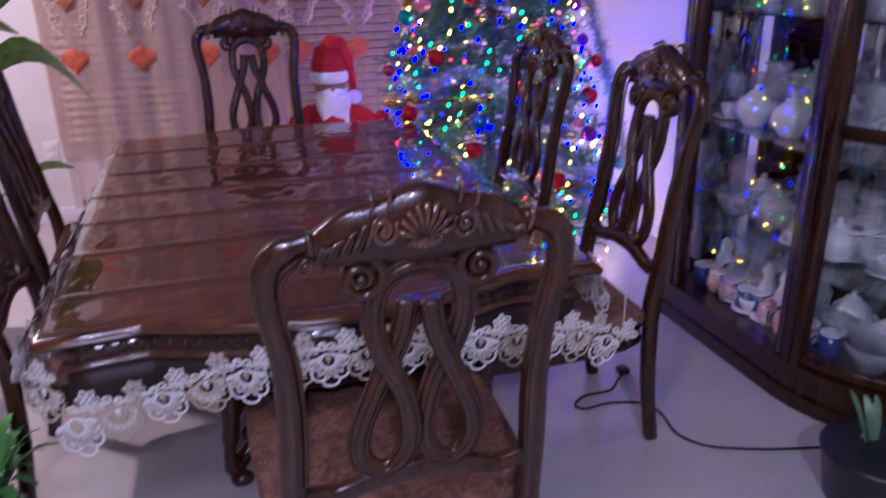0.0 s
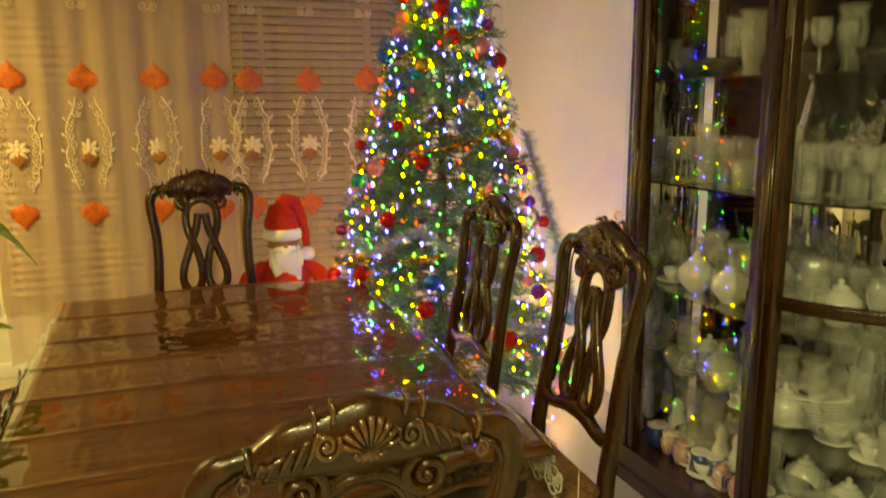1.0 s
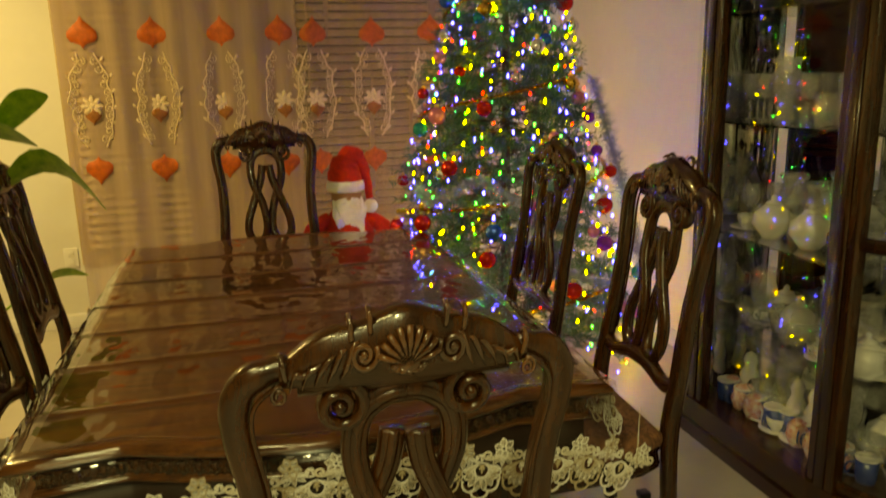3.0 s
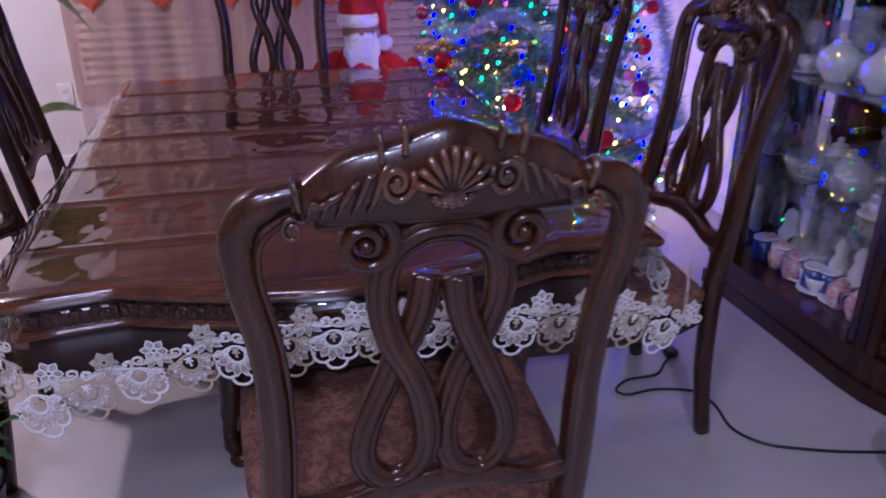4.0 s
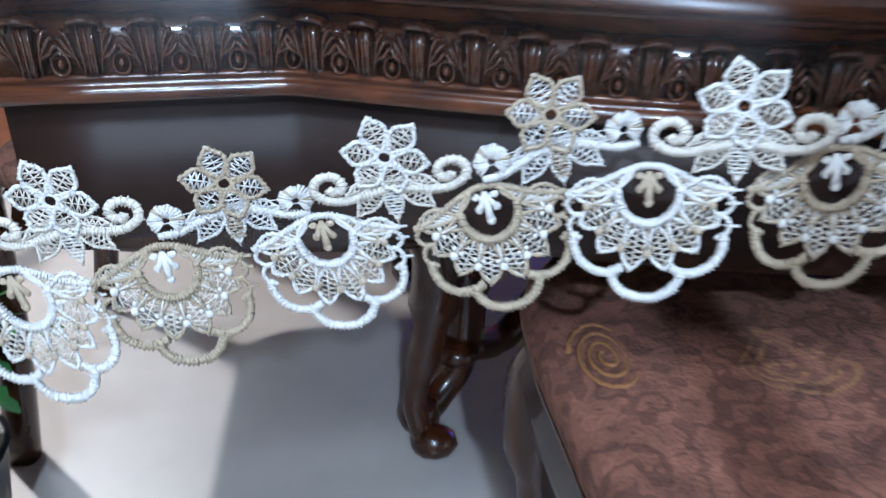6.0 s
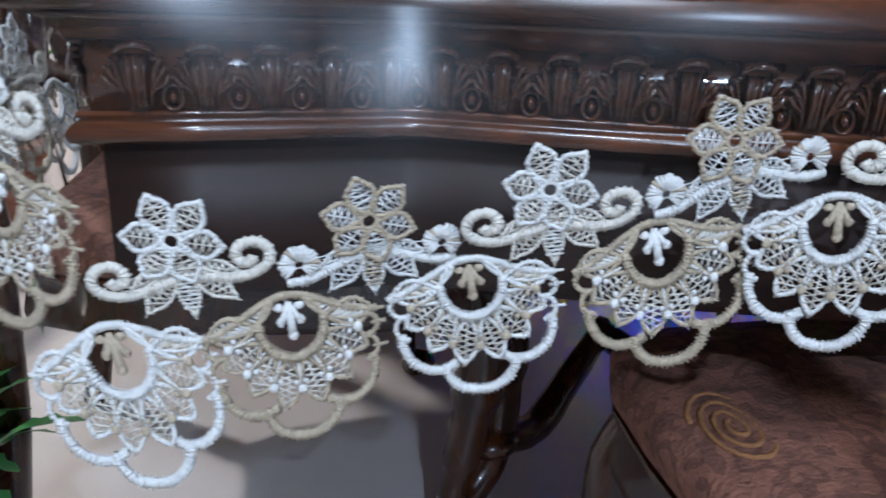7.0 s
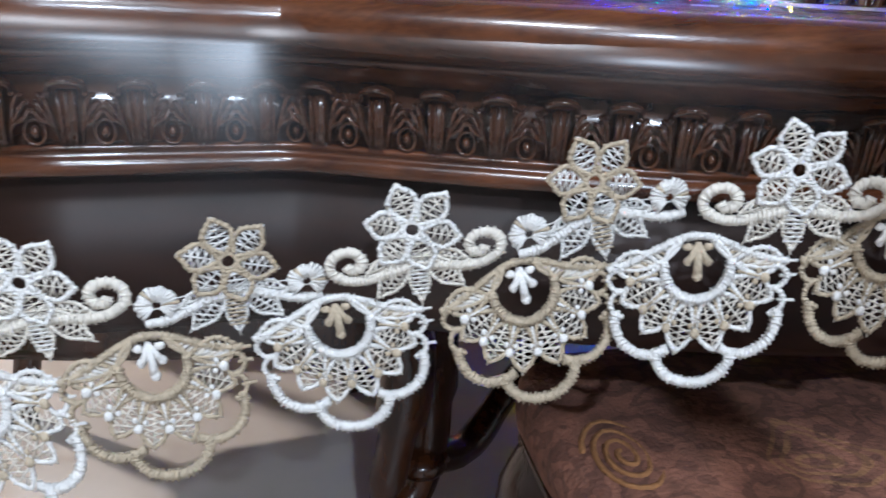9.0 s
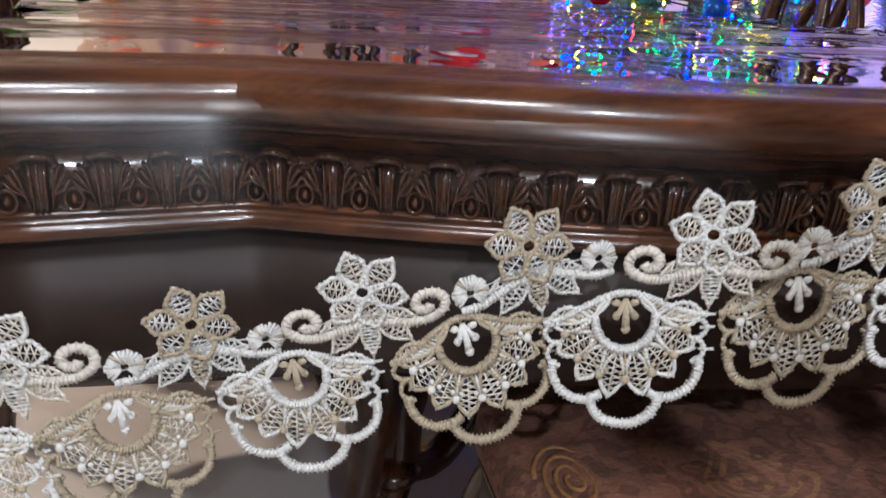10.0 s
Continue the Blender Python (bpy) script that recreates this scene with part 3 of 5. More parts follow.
def table_leg(sx, sy):
    """A cabriole leg that ends in a scrolled toe, with a curved brace towards the middle."""
    bm = bmesh.new()
    line = smooth_line([(0, 0, 0.58), (0.005 * sx, -0.01 * sy, 0.48), (-0.012 * sx, 0.0, 0.32), (-0.02 * sx, 0.01 * sy, 0.18), (-0.01 * sx, 0, 0.09), (0.02 * sx, -0.02 * sy, 0.05), (0.045 * sx, -0.04 * sy, 0.035)], 5)
    sweep(bm, line, [0.085, 0.09, 0.075, 0.06, 0.052, 0.05, 0.055], [0.085, 0.09, 0.075, 0.06, 0.052, 0.05, 0.05], n=12)
    ball(bm, (0.055 * sx, -0.05 * sy, 0.033), 0.034, 12)
    ball(bm, (-0.005 * sx, -0.01 * sy, 0.12), 0.036, 10, scale=(1.1, 1.1, 0.6))
    sweep(bm, smooth_line([(-0.02 * sx, 0, 0.12), (-0.09 * sx, 0.05 * sy, 0.10), (-0.17 * sx, 0.12 * sy, 0.15), (-0.25 * sx, 0.2 * sy, 0.19)], 5), [0.06, 0.05, 0.045, 0.04], 0.05, normal=(0, 0, 1), n=8)
    return bm


for sx, sy, x, y in ((-1, 1, 0.05, 2.03), (1, 1, 0.53, 2.03), (-1, -1, 0.05, 2.95), (1, -1, 0.53, 2.95)):
    part("leg", table_leg(sx, sy), WOOD, table).matrix_basis = pose(x, y, 0)

# ---- the clear tablecloth and its lace ----
cloth = thing("tablecloth", pose(0, 0, 0), "clear plastic tablecloth edged with white and tan lace", "tablecloth")
LACE_Y = [(-0.36, 1.482), (-0.257, 1.470), (-0.168, 1.474), (-0.081, 1.464), (0.012, 1.447), (0.10, 1.420), (0.19, 1.402), (0.29, 1.392), (0.45, 1.388), (0.60, 1.392), (0.75, 1.402), (0.90, 1.425), (0.98, 1.44)]
LACE_Z = [(-0.36, 0.603), (-0.257, 0.620), (-0.168, 0.631), (-0.081, 0.648), (0.012, 0.675), (0.10, 0.688), (0.19, 0.707), (0.29, 0.714), (0.45, 0.710), (0.60, 0.690), (0.75, 0.675), (0.85, 0.655), (0.98, 0.600)]


def between(table_of, x):
    for (a, p), (b, q) in zip(table_of, table_of[1:]):
        if x <= b:
            f = (x - a) / (b - a)
            return p + (q - p) * f
    return table_of[-1][1]


bm = bmesh.new()
# flat top with the folds of its packet
xs = [-0.35 + 1.28 * k / 40 for k in range(41)]
ys = [1.53 + (3.44 - 1.53) * k / 300 for k in range(301)]
FOLDS = (1.70, 1.97, 2.24, 2.52, 2.82, 3.14)


def top_z(x, y):
    z = 0.7595 + 0.0007 * noise.noise((x * 4, y * 4, 0.3))
    for i, fy in enumerate(FOLDS):
        z += (0.009 if i % 2 else 0.007) * math.exp(-abs(y - fy - 0.008 * math.sin(x * 3 + i)) / 0.009)
    return z


grid = [[bm.verts.new((x, max(y, front_y(min(max(x, TX - 0.6), TX + 0.6)) - 0.015) if j == 0 else y, top_z(x, y))) for x in xs] for j, y in enumerate(ys)]
for i, x in enumerate(xs):
    fy = front_y(min(max(x, TX - 0.6), TX + 0.6)) - 0.012
    for j in range(12):
        grid[j][i].co.y = fy + (ys[12] - fy) * j / 12
for a, b in zip(grid, grid[1:]):
    for k in range(len(xs) - 1):
        bm.faces.new((a[k], a[k + 1], b[k + 1], b[k]))
# the front skirt
prev = grid[0]
for dy, zz, share in ((-0.028, 0.744, 0.0), (-0.034, 0.728, 0.12), (0, 0, 0.55), (0, 0, 1.0), (0, -0.05, 1.0)):
    row = []
    for x in xs:
        fy = front_y(min(max(x, TX - 0.6), TX + 0.6)) - 0.012
        if share <= 0.12:
            y, z = fy + dy, zz
        else:
            ly, lz = between(LACE_Y, x) + 0.006, between(LACE_Z, x)
            y = fy - 0.034 + (ly - fy + 0.034) * share
            z = 0.728 + (lz - 0.728) * share + (zz if share == 1.0 else 0)
            y += 0.003 * noise.noise((x * 9, z * 9, 1.7))
        row.append(bm.verts.new((x, y, z)))
    for k in range(len(xs) - 1):
        bm.faces.new((prev[k], prev[k + 1], row[k + 1], row[k])).material_index = 1
    prev = row
# the side skirts
for col, sx in ((0, -1), (-1, 1)):
    prev = [r[col] for r in grid]
    for dx, z in ((0.022, 0.742), (0.03, 0.71), (0.035, 0.64), (0.03, 0.58)):
        row = []
        for j, y in enumerate(ys):
            w = (0.016 * noise.noise((y * 14, z * 6, 3.3 + sx)) + 0.009 * noise.noise((y * 37, z * 15, 8.1 + sx))) * (0.78 - z) / 0.15
            row.append(bm.verts.new((xs[col] + sx * (dx + w), grid[j][col].co.y, z + 0.006 * noise.noise((y * 10, 2.2, sx)))))
        for k in range(len(ys) - 1):
            bm.faces.new((prev[k], prev[k + 1], row[k + 1], row[k]))
        prev = row
sheet = part("clear_sheet", bm, [PLASTIC, PLASTIC_SOFT], cloth, "clear wrinkled vinyl sheet")
sheet.visible_shadow = False

# crumpled gather of the sheet at the near corner
bm = bmesh.new()
rows = []
for k in range(26):
    z = 0.715 - 0.15 * k / 25
    rows.append([bm.verts.new((-0.352 + 0.045 * u / 9 + 0.004 * noise.noise((u * 0.9, k * 0.25, 5)), 1.492 - 0.02 * math.sin(u * 1.4) * 0.6 + 0.012 * noise.noise((u * 1.3, k * 0.5, 2)), z)) for u in range(10)])
for a, b in zip(rows, rows[1:]):
    for k in range(9):
        bm.faces.new((a[k], a[k + 1], b[k + 1], b[k]))
gather = part("sheet_gather", bm, PLASTIC, cloth, "crumpled clear vinyl corner")
gather.visible_shadow = False

P = 0.0885


def stitched(bm, pts, w, d, mi=0, mh=1, gap=0.0017):
    """A flat satin-stitch band: a thin core with threads laid across it."""
    sweep(bm, pts, w * 0.9, d * 0.75, n=6, mi=mi)
    run = 0.0
    for a, b in zip(pts, pts[1:]):
        t = b - a
        if t.length < 1e-6:
            continue
        run += t.length
        if run < gap:
            continue
        run = 0.0
        t.normalize()
        side = Vector((-t.z, 0, t.x)) * (w * random.uniform(0.42, 0.51))
        for y in (-d * 0.36, d * 0.36):
            lift = Vector((0, y, 0))
            sweep(bm, [a - side + lift, a + side + t * 0.0008 + lift], 0.0012, 0.0009, n=3, mi=mh)


def net_petal(bm, base, ang, length, width, w, mi=0, mh=1, y=0.0, blunt=0.0):
    """A pointed leaf outline filled with crossed threads, all in millimetres."""
    ca, sa = math.cos(ang), math.sin(ang)
    place = lambda a, b: Vector(((base[0] + a * ca - b * sa) * 0.001, y * 0.001, (base[1] + a * sa + b * ca) * 0.001))
    prof = [(0, 0), (0.22, 0.30), (0.45, 0.47), (0.68, 0.46), (0.88, 0.20 + blunt), (1.02, 0), (0.88, -0.20 - blunt), (0.68, -0.46), (0.45, -0.47), (0.22, -0.30)]
    edge = smooth_line([place(a * length, b * width) for a, b in prof], 3, True)
    stitched(bm, edge + edge[:1], w * 0.001, w * 0.00075, mi, mi, 0.0019)
    half_w = lambda t: 0.48 * width * math.sin(math.pi * min(1.0, max(0.0, t)) ** 0.9) ** 0.8
    rows = max(4, int(length / 3.0))
    for k in range(rows):
        t = (k + 0.6) / rows
        for lean in (-1, 1):
            t2 = t + lean * 0.17
            sweep(bm, [place(t * length, -half_w(t)), place(t2 * length, half_w(t2))], 0.0010, 0.0008, n=3, mi=mh)
    sweep(bm, [place(0, 0), place(length, 0)], 0.0009, 0.0008, n=3, mi=mh)


def lace_motif():
    """One scallop: arch, bow round an eye, fan of netted leaves, loops below. Slots: cord, thin thread, accent."""
    bm = bmesh.new()
    mm = lambda pts: [Vector((x * 0.001, y * 0.001, z * 0.001)) for x, y, z in pts]

    def cordline(pts, w, d=None, mi=0, steps=4, n=8):
        line = smooth_line(mm(pts), steps * 2)
        if w > 2.5:
            stitched(bm, line, w * 0.001, (d or w * 0.6) * 0.001, mi, mi, 0.0016)
        else:
            sweep(bm, line, w * 0.001, (d or w * 0.6) * 0.001, n=n, mi=mi)

    half = P * 500
    T = 23.0
    # arch over the scallop, with a netted band below it
    arch = [(-half, 0, T - 1), (-half * 0.78, 0.2, T + 1.5), (-half * 0.45, 0.4, T + 8), (-half * 0.18, 0.5, T + 13), (0, 0.5, T + 14), (half * 0.2, 0.5, T + 12.5), (half * 0.48, 0.4, T + 7), (half * 0.78, 0.2, T + 2.5), (half, 0, T + 1)]
    cordline(arch, 4.0)
    for s in (-1, 1):
        low = [(s * half * 0.95, 0.2, T - 1), (s * half * 0.66, 0.2, T - 1.5), (s * 21, 0.2, T + 0.5), (s * 12, 0.2, T + 6), (s * 7, 0.3, T + 13)]
        cordline(low, 2.4)
        lo_line, hi_line = smooth_line(mm(low), 4), smooth_line(mm([(s * half, 0, T), (s * half * 0.78, 0.2, T + 2), (s * half * 0.46, 0.4, T + 8), (s * half * 0.2, 0.5, T + 13)]), 6)
        for k in range(2, 15):
            a, b = lo_line[min(k, len(lo_line) - 1)], hi_line[min(int(k * 1.15), len(hi_line) - 1)]
            sweep(bm, [a, b], 0.0021, 0.0014, n=4, mi=2 if k % 2 else 1)
    # inner bow round the eye, and the drops that hang into it
    bow = [(16.5 * math.cos(a), -0.5, T + 1 + 18 * math.sin(a)) for a in np.linspace(math.pi * 0.98, math.pi * 2.02, 11)]
    cordline(bow, 5.2, 3.4, steps=3)
    for s in (-1, 1):
        cordline([(s * 16.5, -0.3, T + 1), (s * 14, -0.2, T + 7), (s * 8, 0, T + 12)], 2.4)
    for a, ln, w in ((-0.62, 8.5, 3.8), (0, 14, 4.4), (0.62, 8.5, 3.8)):
        x, z = ln * math.sin(a), T + 9 - ln * math.cos(a)
        sweep(bm, mm([(0, -0.6, T + 11), (x * 0.6, -0.8, T + 9 - (T + 9 - z) * 0.6), (x, -0.9, z)]), [w * 0.0007, w * 0.0009, w * 0.0011], 0.0028, n=6, mi=2)
        ball(bm, mm([(x, -0.9, z)])[0], w * 0.00062, 7, mi=2, scale=(1, 0.6, 1))
    for s in (-1, 1):
        ball(bm, mm([(s * 5, -0.6, T + 9)])[0], 0.0024, 6, mi=2, scale=(1.2, 0.6, 0.8))
    # the fan of netted leaves with knots between them
    c0 = T + 1
    for k in range(8):
        a = math.pi + math.pi * (k + 0.02) / 6.96 * 0.995
        ln = (22, 22, 23, 25, 25, 23, 22, 22)[k]
        net_petal(bm, (18.5 * math.cos(a), c0 + 19.5 * math.sin(a)), a, ln, 13.5, 2.5, 0, 1, 0.0, 0.08)
        if k < 7:
            b = a + math.pi / 14
            ca, sa = math.cos(b), math.sin(b)
            sweep(bm, mm([(20 * ca, -0.3, c0 + 20 * sa), (33 * ca, -0.6, c0 + 34 * sa)]), 0.0016, 0.0013, n=4, mi=2)
            kx, kz = 34 * ca, c0 + 35 * sa
            ball(bm, mm([(kx, -0.9, kz)])[0], 0.0026, 7, mi=2, scale=(1, 0.6, 1))
            for q in (-1, 1):
                ball(bm, mm([(kx - 4 * ca - q * 2.6 * sa, -0.8, kz - 4 * sa + q * 2.6 * ca)])[0], 0.0015, 6, mi=2, scale=(1, 0.6, 1))
    # small loops at the sides and three broad loops below
    for s in (-1, 1):
        for z0, z1, out in ((T - 1, T - 12, 44), (T - 12, T - 25, 43)):
            zc, rz = (z0 + z1) / 2, (z0 - z1) / 2
            cordline([(s * 36, 0, z0), (s * (out - 2.5), 0, z0 - 1.2), (s * out, -0.1, zc), (s * (out - 3), 0, z1 + 1), (s * 36, 0, z1)], 2.8)
        cordline([(s * 40, 0.2, T - 22), (s * 40.5, 0, T - 29), (s * 37, -0.2, T - 38), (s * 29, -0.3, T - 44), (s * 20, -0.2, T - 45), (s * 13, 0, T - 42)], 5.6, 3.4)
    cordline([(-18, -0.4, T - 42), (-19, -0.5, T - 48), (-14, -0.6, T - 56), (-4, -0.6, T - 60), (6, -0.5, T - 59.5), (14, -0.5, T - 55), (18.5, -0.4, T - 48), (17, -0.4, T - 43)], 6.0, 3.6)
    # ties to the next scallop
    for z in (T + 1, T - 6, T - 18):
        sweep(bm, mm([(half - 4, 0.2, z), (half + 4, 0.2, z)]), 0.0018, 0.0016, n=4, mi=0)
    return bm


def lace_flower(curled):
    """Six netted petals over a sheaf of leaves; side bands end in curls, or in spoked discs. Slots: cord, thread."""
    bm = bmesh.new()
    sweep(bm, [Vector((0.0042 * math.cos(a), -0.001, 0.0042 * math.sin(a))) for a in np.linspace(0, 2 * math.pi, 11)[:-1]], 0.0026, 0.002, n=5, closed=True)
    for k in range(6):
        a = math.pi / 2 + k * math.pi / 3 + 0.2
        net_petal(bm, (4.5 * math.cos(a), 4.5 * math.sin(a)), a, 18.5 + random.uniform(-0.8, 1.2), 14.0, 2.7, 0, 1, -1.2)
    # sheaf below the flower
    net_petal(bm, (0, -14), -1.57, 26, 10, 1.8, 1, 1)
    for k in range(9):
        sweep(bm, [Vector((-0.0045, -0.0006, -0.018 - 0.0022 * k)), Vector((0.0045, -0.0006, -0.0185 - 0.0022 * k))], 0.0014, 0.001, n=3, mi=0)
    for s in (-1, 1):
        net_petal(bm, (s * 3, -15), -1.57 + s * 0.75, 27, 12, 1.8, 1, 1)
        net_petal(bm, (s * 5, -14), -1.57 + s * 1.22, 22, 9, 1.8, 1, 1)
        mm = lambda pts: smooth_line([Vector((s * x * 0.001, 0.0002, z * 0.001)) for x, z in pts], 5)
        if curled:
            stitched(bm, mm([(2, -21), (12, -22), (22, -24), (32, -24), (41, -20), (43, -13), (38, -8), (31, -8), (27, -12), (28, -17), (33, -18), (35, -15)]), 0.0062, 0.0022, 1, 1)
        else:
            stitched(bm, mm([(2, -19), (12, -20), (22, -24), (33, -28), (43, -28)]), 0.0056, 0.0022, 1, 1)
            for k in range(26):
                a = 2 * math.pi * k / 26
                if -2.2 < (a + math.pi) % (2 * math.pi) - math.pi < -1.0:
                    continue
                c, r = Vector((s * 0.036, -0.0004, -0.018)), 0.0098 + random.uniform(-0.0006, 0.0008)
                d = Vector((math.cos(a), 0, math.sin(a)))
                sweep(bm, [c + d * 0.0022, c + d * r], [0.0012, 0.0026], 0.0016, n=4, mi=0 if k % 9 == 0 else 1)
        for z, x in ((-17, 36), (-21, 45)):
            sweep(bm, [Vector((s * 0.012, 0.0003, (z + 2) * 0.001)), Vector((s * x * 0.001, 0.0003, z * 0.001))], 0.0007, 0.0007, n=3, mi=1)
    return bm


def mesh_of(bm, mats, name):
    for v in bm.verts:
        v.co += Vector((random.uniform(-1, 1), 0.5 * random.uniform(-1, 1), random.uniform(-1, 1))) * 0.00034
    o = part(name, bm, mats)
    me = o.data
    bpy.data.objects.remove(o)
    return me


WHITE_M = mesh_of(lace_motif(), [LACE_WHITE, LACE_THIN, LACE_TAN], "lace_scallop_white")
TAN_M = mesh_of(lace_motif(), [LACE_TAN, LACE_THIN, LACE_WHITE], "lace_scallop_tan")
WHITE_F = mesh_of(lace_flower(True), [LACE_WHITE, LACE_THIN], "lace_flower_white")
TAN_F = mesh_of(lace_flower(False), [LACE_TAN, LACE_WHITE], "lace_flower_tan")


def put_lace(i, m, stretch=0.0, fx=P / 2, fz=0.066, flower=None, narrow=1.0):
    o = new("lace_scallop", TAN_M if i % 2 else WHITE_M)
    o["label"] = "tan-edged lace scallop" if i % 2 else "white-edged lace scallop"
    o.parent = cloth
    o.matrix_basis = m @ Matrix.Translation((0, 0, -0.066 * stretch)) @ Matrix.Diagonal((1, 1, 1 + stretch, 1))
    f = new("lace_flower", flower or (TAN_F if i % 2 else WHITE_F))
    f.parent = o
    f.matrix_basis = pose(fx, -0.001, fz) @ Matrix.Diagonal((narrow, 1, 1 / (1 + stretch), 1))


def lace_pose(x):
    """Scallop centre under the flower line at x: x right, its up square to the hem."""
    h = 0.03
    d = Vector((2 * h, between(LACE_Y, x + h) - between(LACE_Y, x - h), between(LACE_Z, x + h) - between(LACE_Z, x - h))).normalized()
    up = Vector((0, -0.08, 1))
    yv = up.cross(d).normalized()
    zv = d.cross(yv).normalized()
    m = Matrix((d, yv, zv)).transposed().to_4x4()
    m.translation = Vector((x, between(LACE_Y, x), between(LACE_Z, x))) - zv * 0.066
    return m


for i in range(15):
    put_lace(i, lace_pose(-0.300 + (P + 0.0002) * i) @ pose(0, random.uniform(-0.002, 0.002), 0, random.uniform(-4, 4), random.uniform(-2, 2), random.uniform(-4, 4)), (0.32, 0.22)[i] if i < 2 else 0.11)
# corners and sides
put_lace(1, pose(-0.340, 1.494, 0.619, 0, 0, -30), 0.1, 0.0, 0.074, WHITE_F, 0.8)
put_lace(1, pose(0.99, 1.475, 0.585, 0, -4, 60))
for i in range(20):
    y = 1.60 + P * i
    z = 0.62 + 0.012 * noise.noise((y * 6, 0, 0))
    put_lace(i, pose(-0.392 + 0.01 * noise.noise((y * 9, 1, 0)), y, z, random.uniform(-6, 6), 0, -90 + random.uniform(-12, 12)))
    put_lace(i, pose(0.972 + 0.01 * noise.noise((y * 9, 4, 0)), y - 0.03, z, random.uniform(-6, 6), 0, 90 + random.uniform(-12, 12)))

# ---- the chairs ----


def make_chair(m, label):
    """Carved chair: back in the plane y = 0 at seat height, leaning to -y; the seat runs to +y."""
    ch = thing("dining_chair", m, label, "chair", "chairs round the dining table")
    H = 1.15
    # stiles with back legs
    for s in (-1, 1):
        bm = bmesh.new()
        line = smooth_line([(s * 0.225, -0.045, 0.0), (s * 0.232, -0.015, 0.2), (s * 0.24, 0.0, 0.43), (s * 0.236, 0, 0.60), (s * 0.228, 0, 0.74), (s * 0.232, 0, 0.87), (s * 0.249, 0, 0.975), (s * 0.248, 0, 1.028), (s * 0.224, 0, 1.062), (s * 0.17, 0, 1.074)], 5)
        sweep(bm, line, [0.042, 0.044, 0.05, 0.052, 0.05, 0.046, 0.046, 0.048, 0.046, 0.04], [0.044, 0.046, 0.05, 0.045, 0.042, 0.04, 0.04, 0.04, 0.04, 0.036], n=10, power=0.7)
        shear_back(bm)
        part("stile", bm, WOOD, ch)
        # raised rim along the inner edge of the stile
        bm = bmesh.new()
        rim = smooth_line([(s * 0.214, -0.02, 0.60), (s * 0.206, -0.02, 0.74), (s * 0.210, -0.02, 0.87), (s * 0.227, -0.02, 0.975), (s * 0.222, -0.02, 1.026), (s * 0.19, -0.021, 1.053)], 5)
        sweep(bm, rim, 0.008, 0.008, n=6)
        shear_back(bm)
        part("rim", bm, WOOD, ch)
    # crest rail
    bm = bmesh.new()
    xs = [-0.185 + 0.37 * k / 30 for k in range(31)]
    rows = []
    for x in xs:
        u = abs(x) / 0.185
        top = 1.086 + (H - 1.086) * (0.5 + 0.5 * math.cos(math.pi * min(1, u * 1.02))) ** 0.48 + 0.005 * math.cos(u * 9)
        bot = 1.046 - 0.012 * (1 - u * u)
        thick = 0.02 + 0.006 * (1 - u)
        rows.append([bm.verts.new((x, y, z)) for y, z in ((-thick, bot + 0.006), (-thick - 0.003, (bot + top) / 2), (-thick, top - 0.008), (-thick * 0.5, top), (thick * 0.5, top), (thick, top - 0.008), (thick, bot + 0.006), (thick * 0.5, bot), (-thick * 0.5, bot))])
    for a, b in zip(rows, rows[1:]):
        for k in range(9):
            bm.faces.new((a[k], a[(k + 1) % 9], b[(k + 1) % 9], b[k]))
    bm.faces.new(rows[0][::-1])
    bm.faces.new(rows[-1])
    shear_back(bm)
    part("crest_rail", bm, WOOD, ch)
    # carved shell, leaf blades and scrolls on both faces of the crest
    for face in (-1, 1):
        bm = bmesh.new()
        y = face * 0.028
        for k in range(9):
            a = math.pi * (0.06 + 0.88 * k / 8)
            sweep(bm, [(0.006 * math.cos(a), y, 1.048 + 0.006 * math.sin(a)), (0.024 * math.cos(a), y + face * 0.006, 1.052 + 0.030 * math.sin(a)), (0.036 * math.cos(a), y + face * 0.002, 1.054 + 0.046 * math.sin(a))], [0.004, 0.008, 0.010], 0.011, n=7)
        for k in range(7):
            a = math.pi * (1.1 + 0.8 * k / 6)
            ball(bm, (0.018 * math.cos(a), y, 1.048 + 0.012 * math.sin(a)), 0.0055, 7)
        bmesh.ops.transform(bm, matrix=Matrix.Translation((0, 0, 1.072)) @ Matrix.Diagonal((1.3, 1.1, 1.15, 1)) @ Matrix.Translation((0, 0, -1.048)), verts=bm.verts)
        ball(bm, (0, y * 0.9, 1.066), 0.016, 10, scale=(1.6, 0.7, 1))
        shear_back(bm)
        part("shell_carving", bm, CARVED, ch, "carved fan shell")
        for s in (-1, 1):
            bm = bmesh.new()
            sweep(bm, spiral(s * 0.062, 1.062, 0.020, 1.6, 2.6, s, y, n=22), 0.0085, 0.010, n=7)
            ball(bm, (s * 0.062, y, 1.062), 0.006, 8)
            for k in range(5):
                x = 0.082 + 0.017 * k
                z = 1.078 - 0.007 * k
                sweep(bm, smooth_line([(s * (x + 0.012), y * 0.8, 1.036 - 0.002 * k), (s * (x + 0.004), y, 1.048), (s * (x - 0.006), y * 0.95, z - 0.005), (s * (x - 0.014), y * 0.85, z)], 3), [0.003, 0.008, 0.008, 0.004], 0.008, n=6)
            sweep(bm, spiral(s * 0.176, 1.024, 0.012, 1.4, 1.2, -s, y * 0.85, n=16), 0.006, 0.008, n=6)
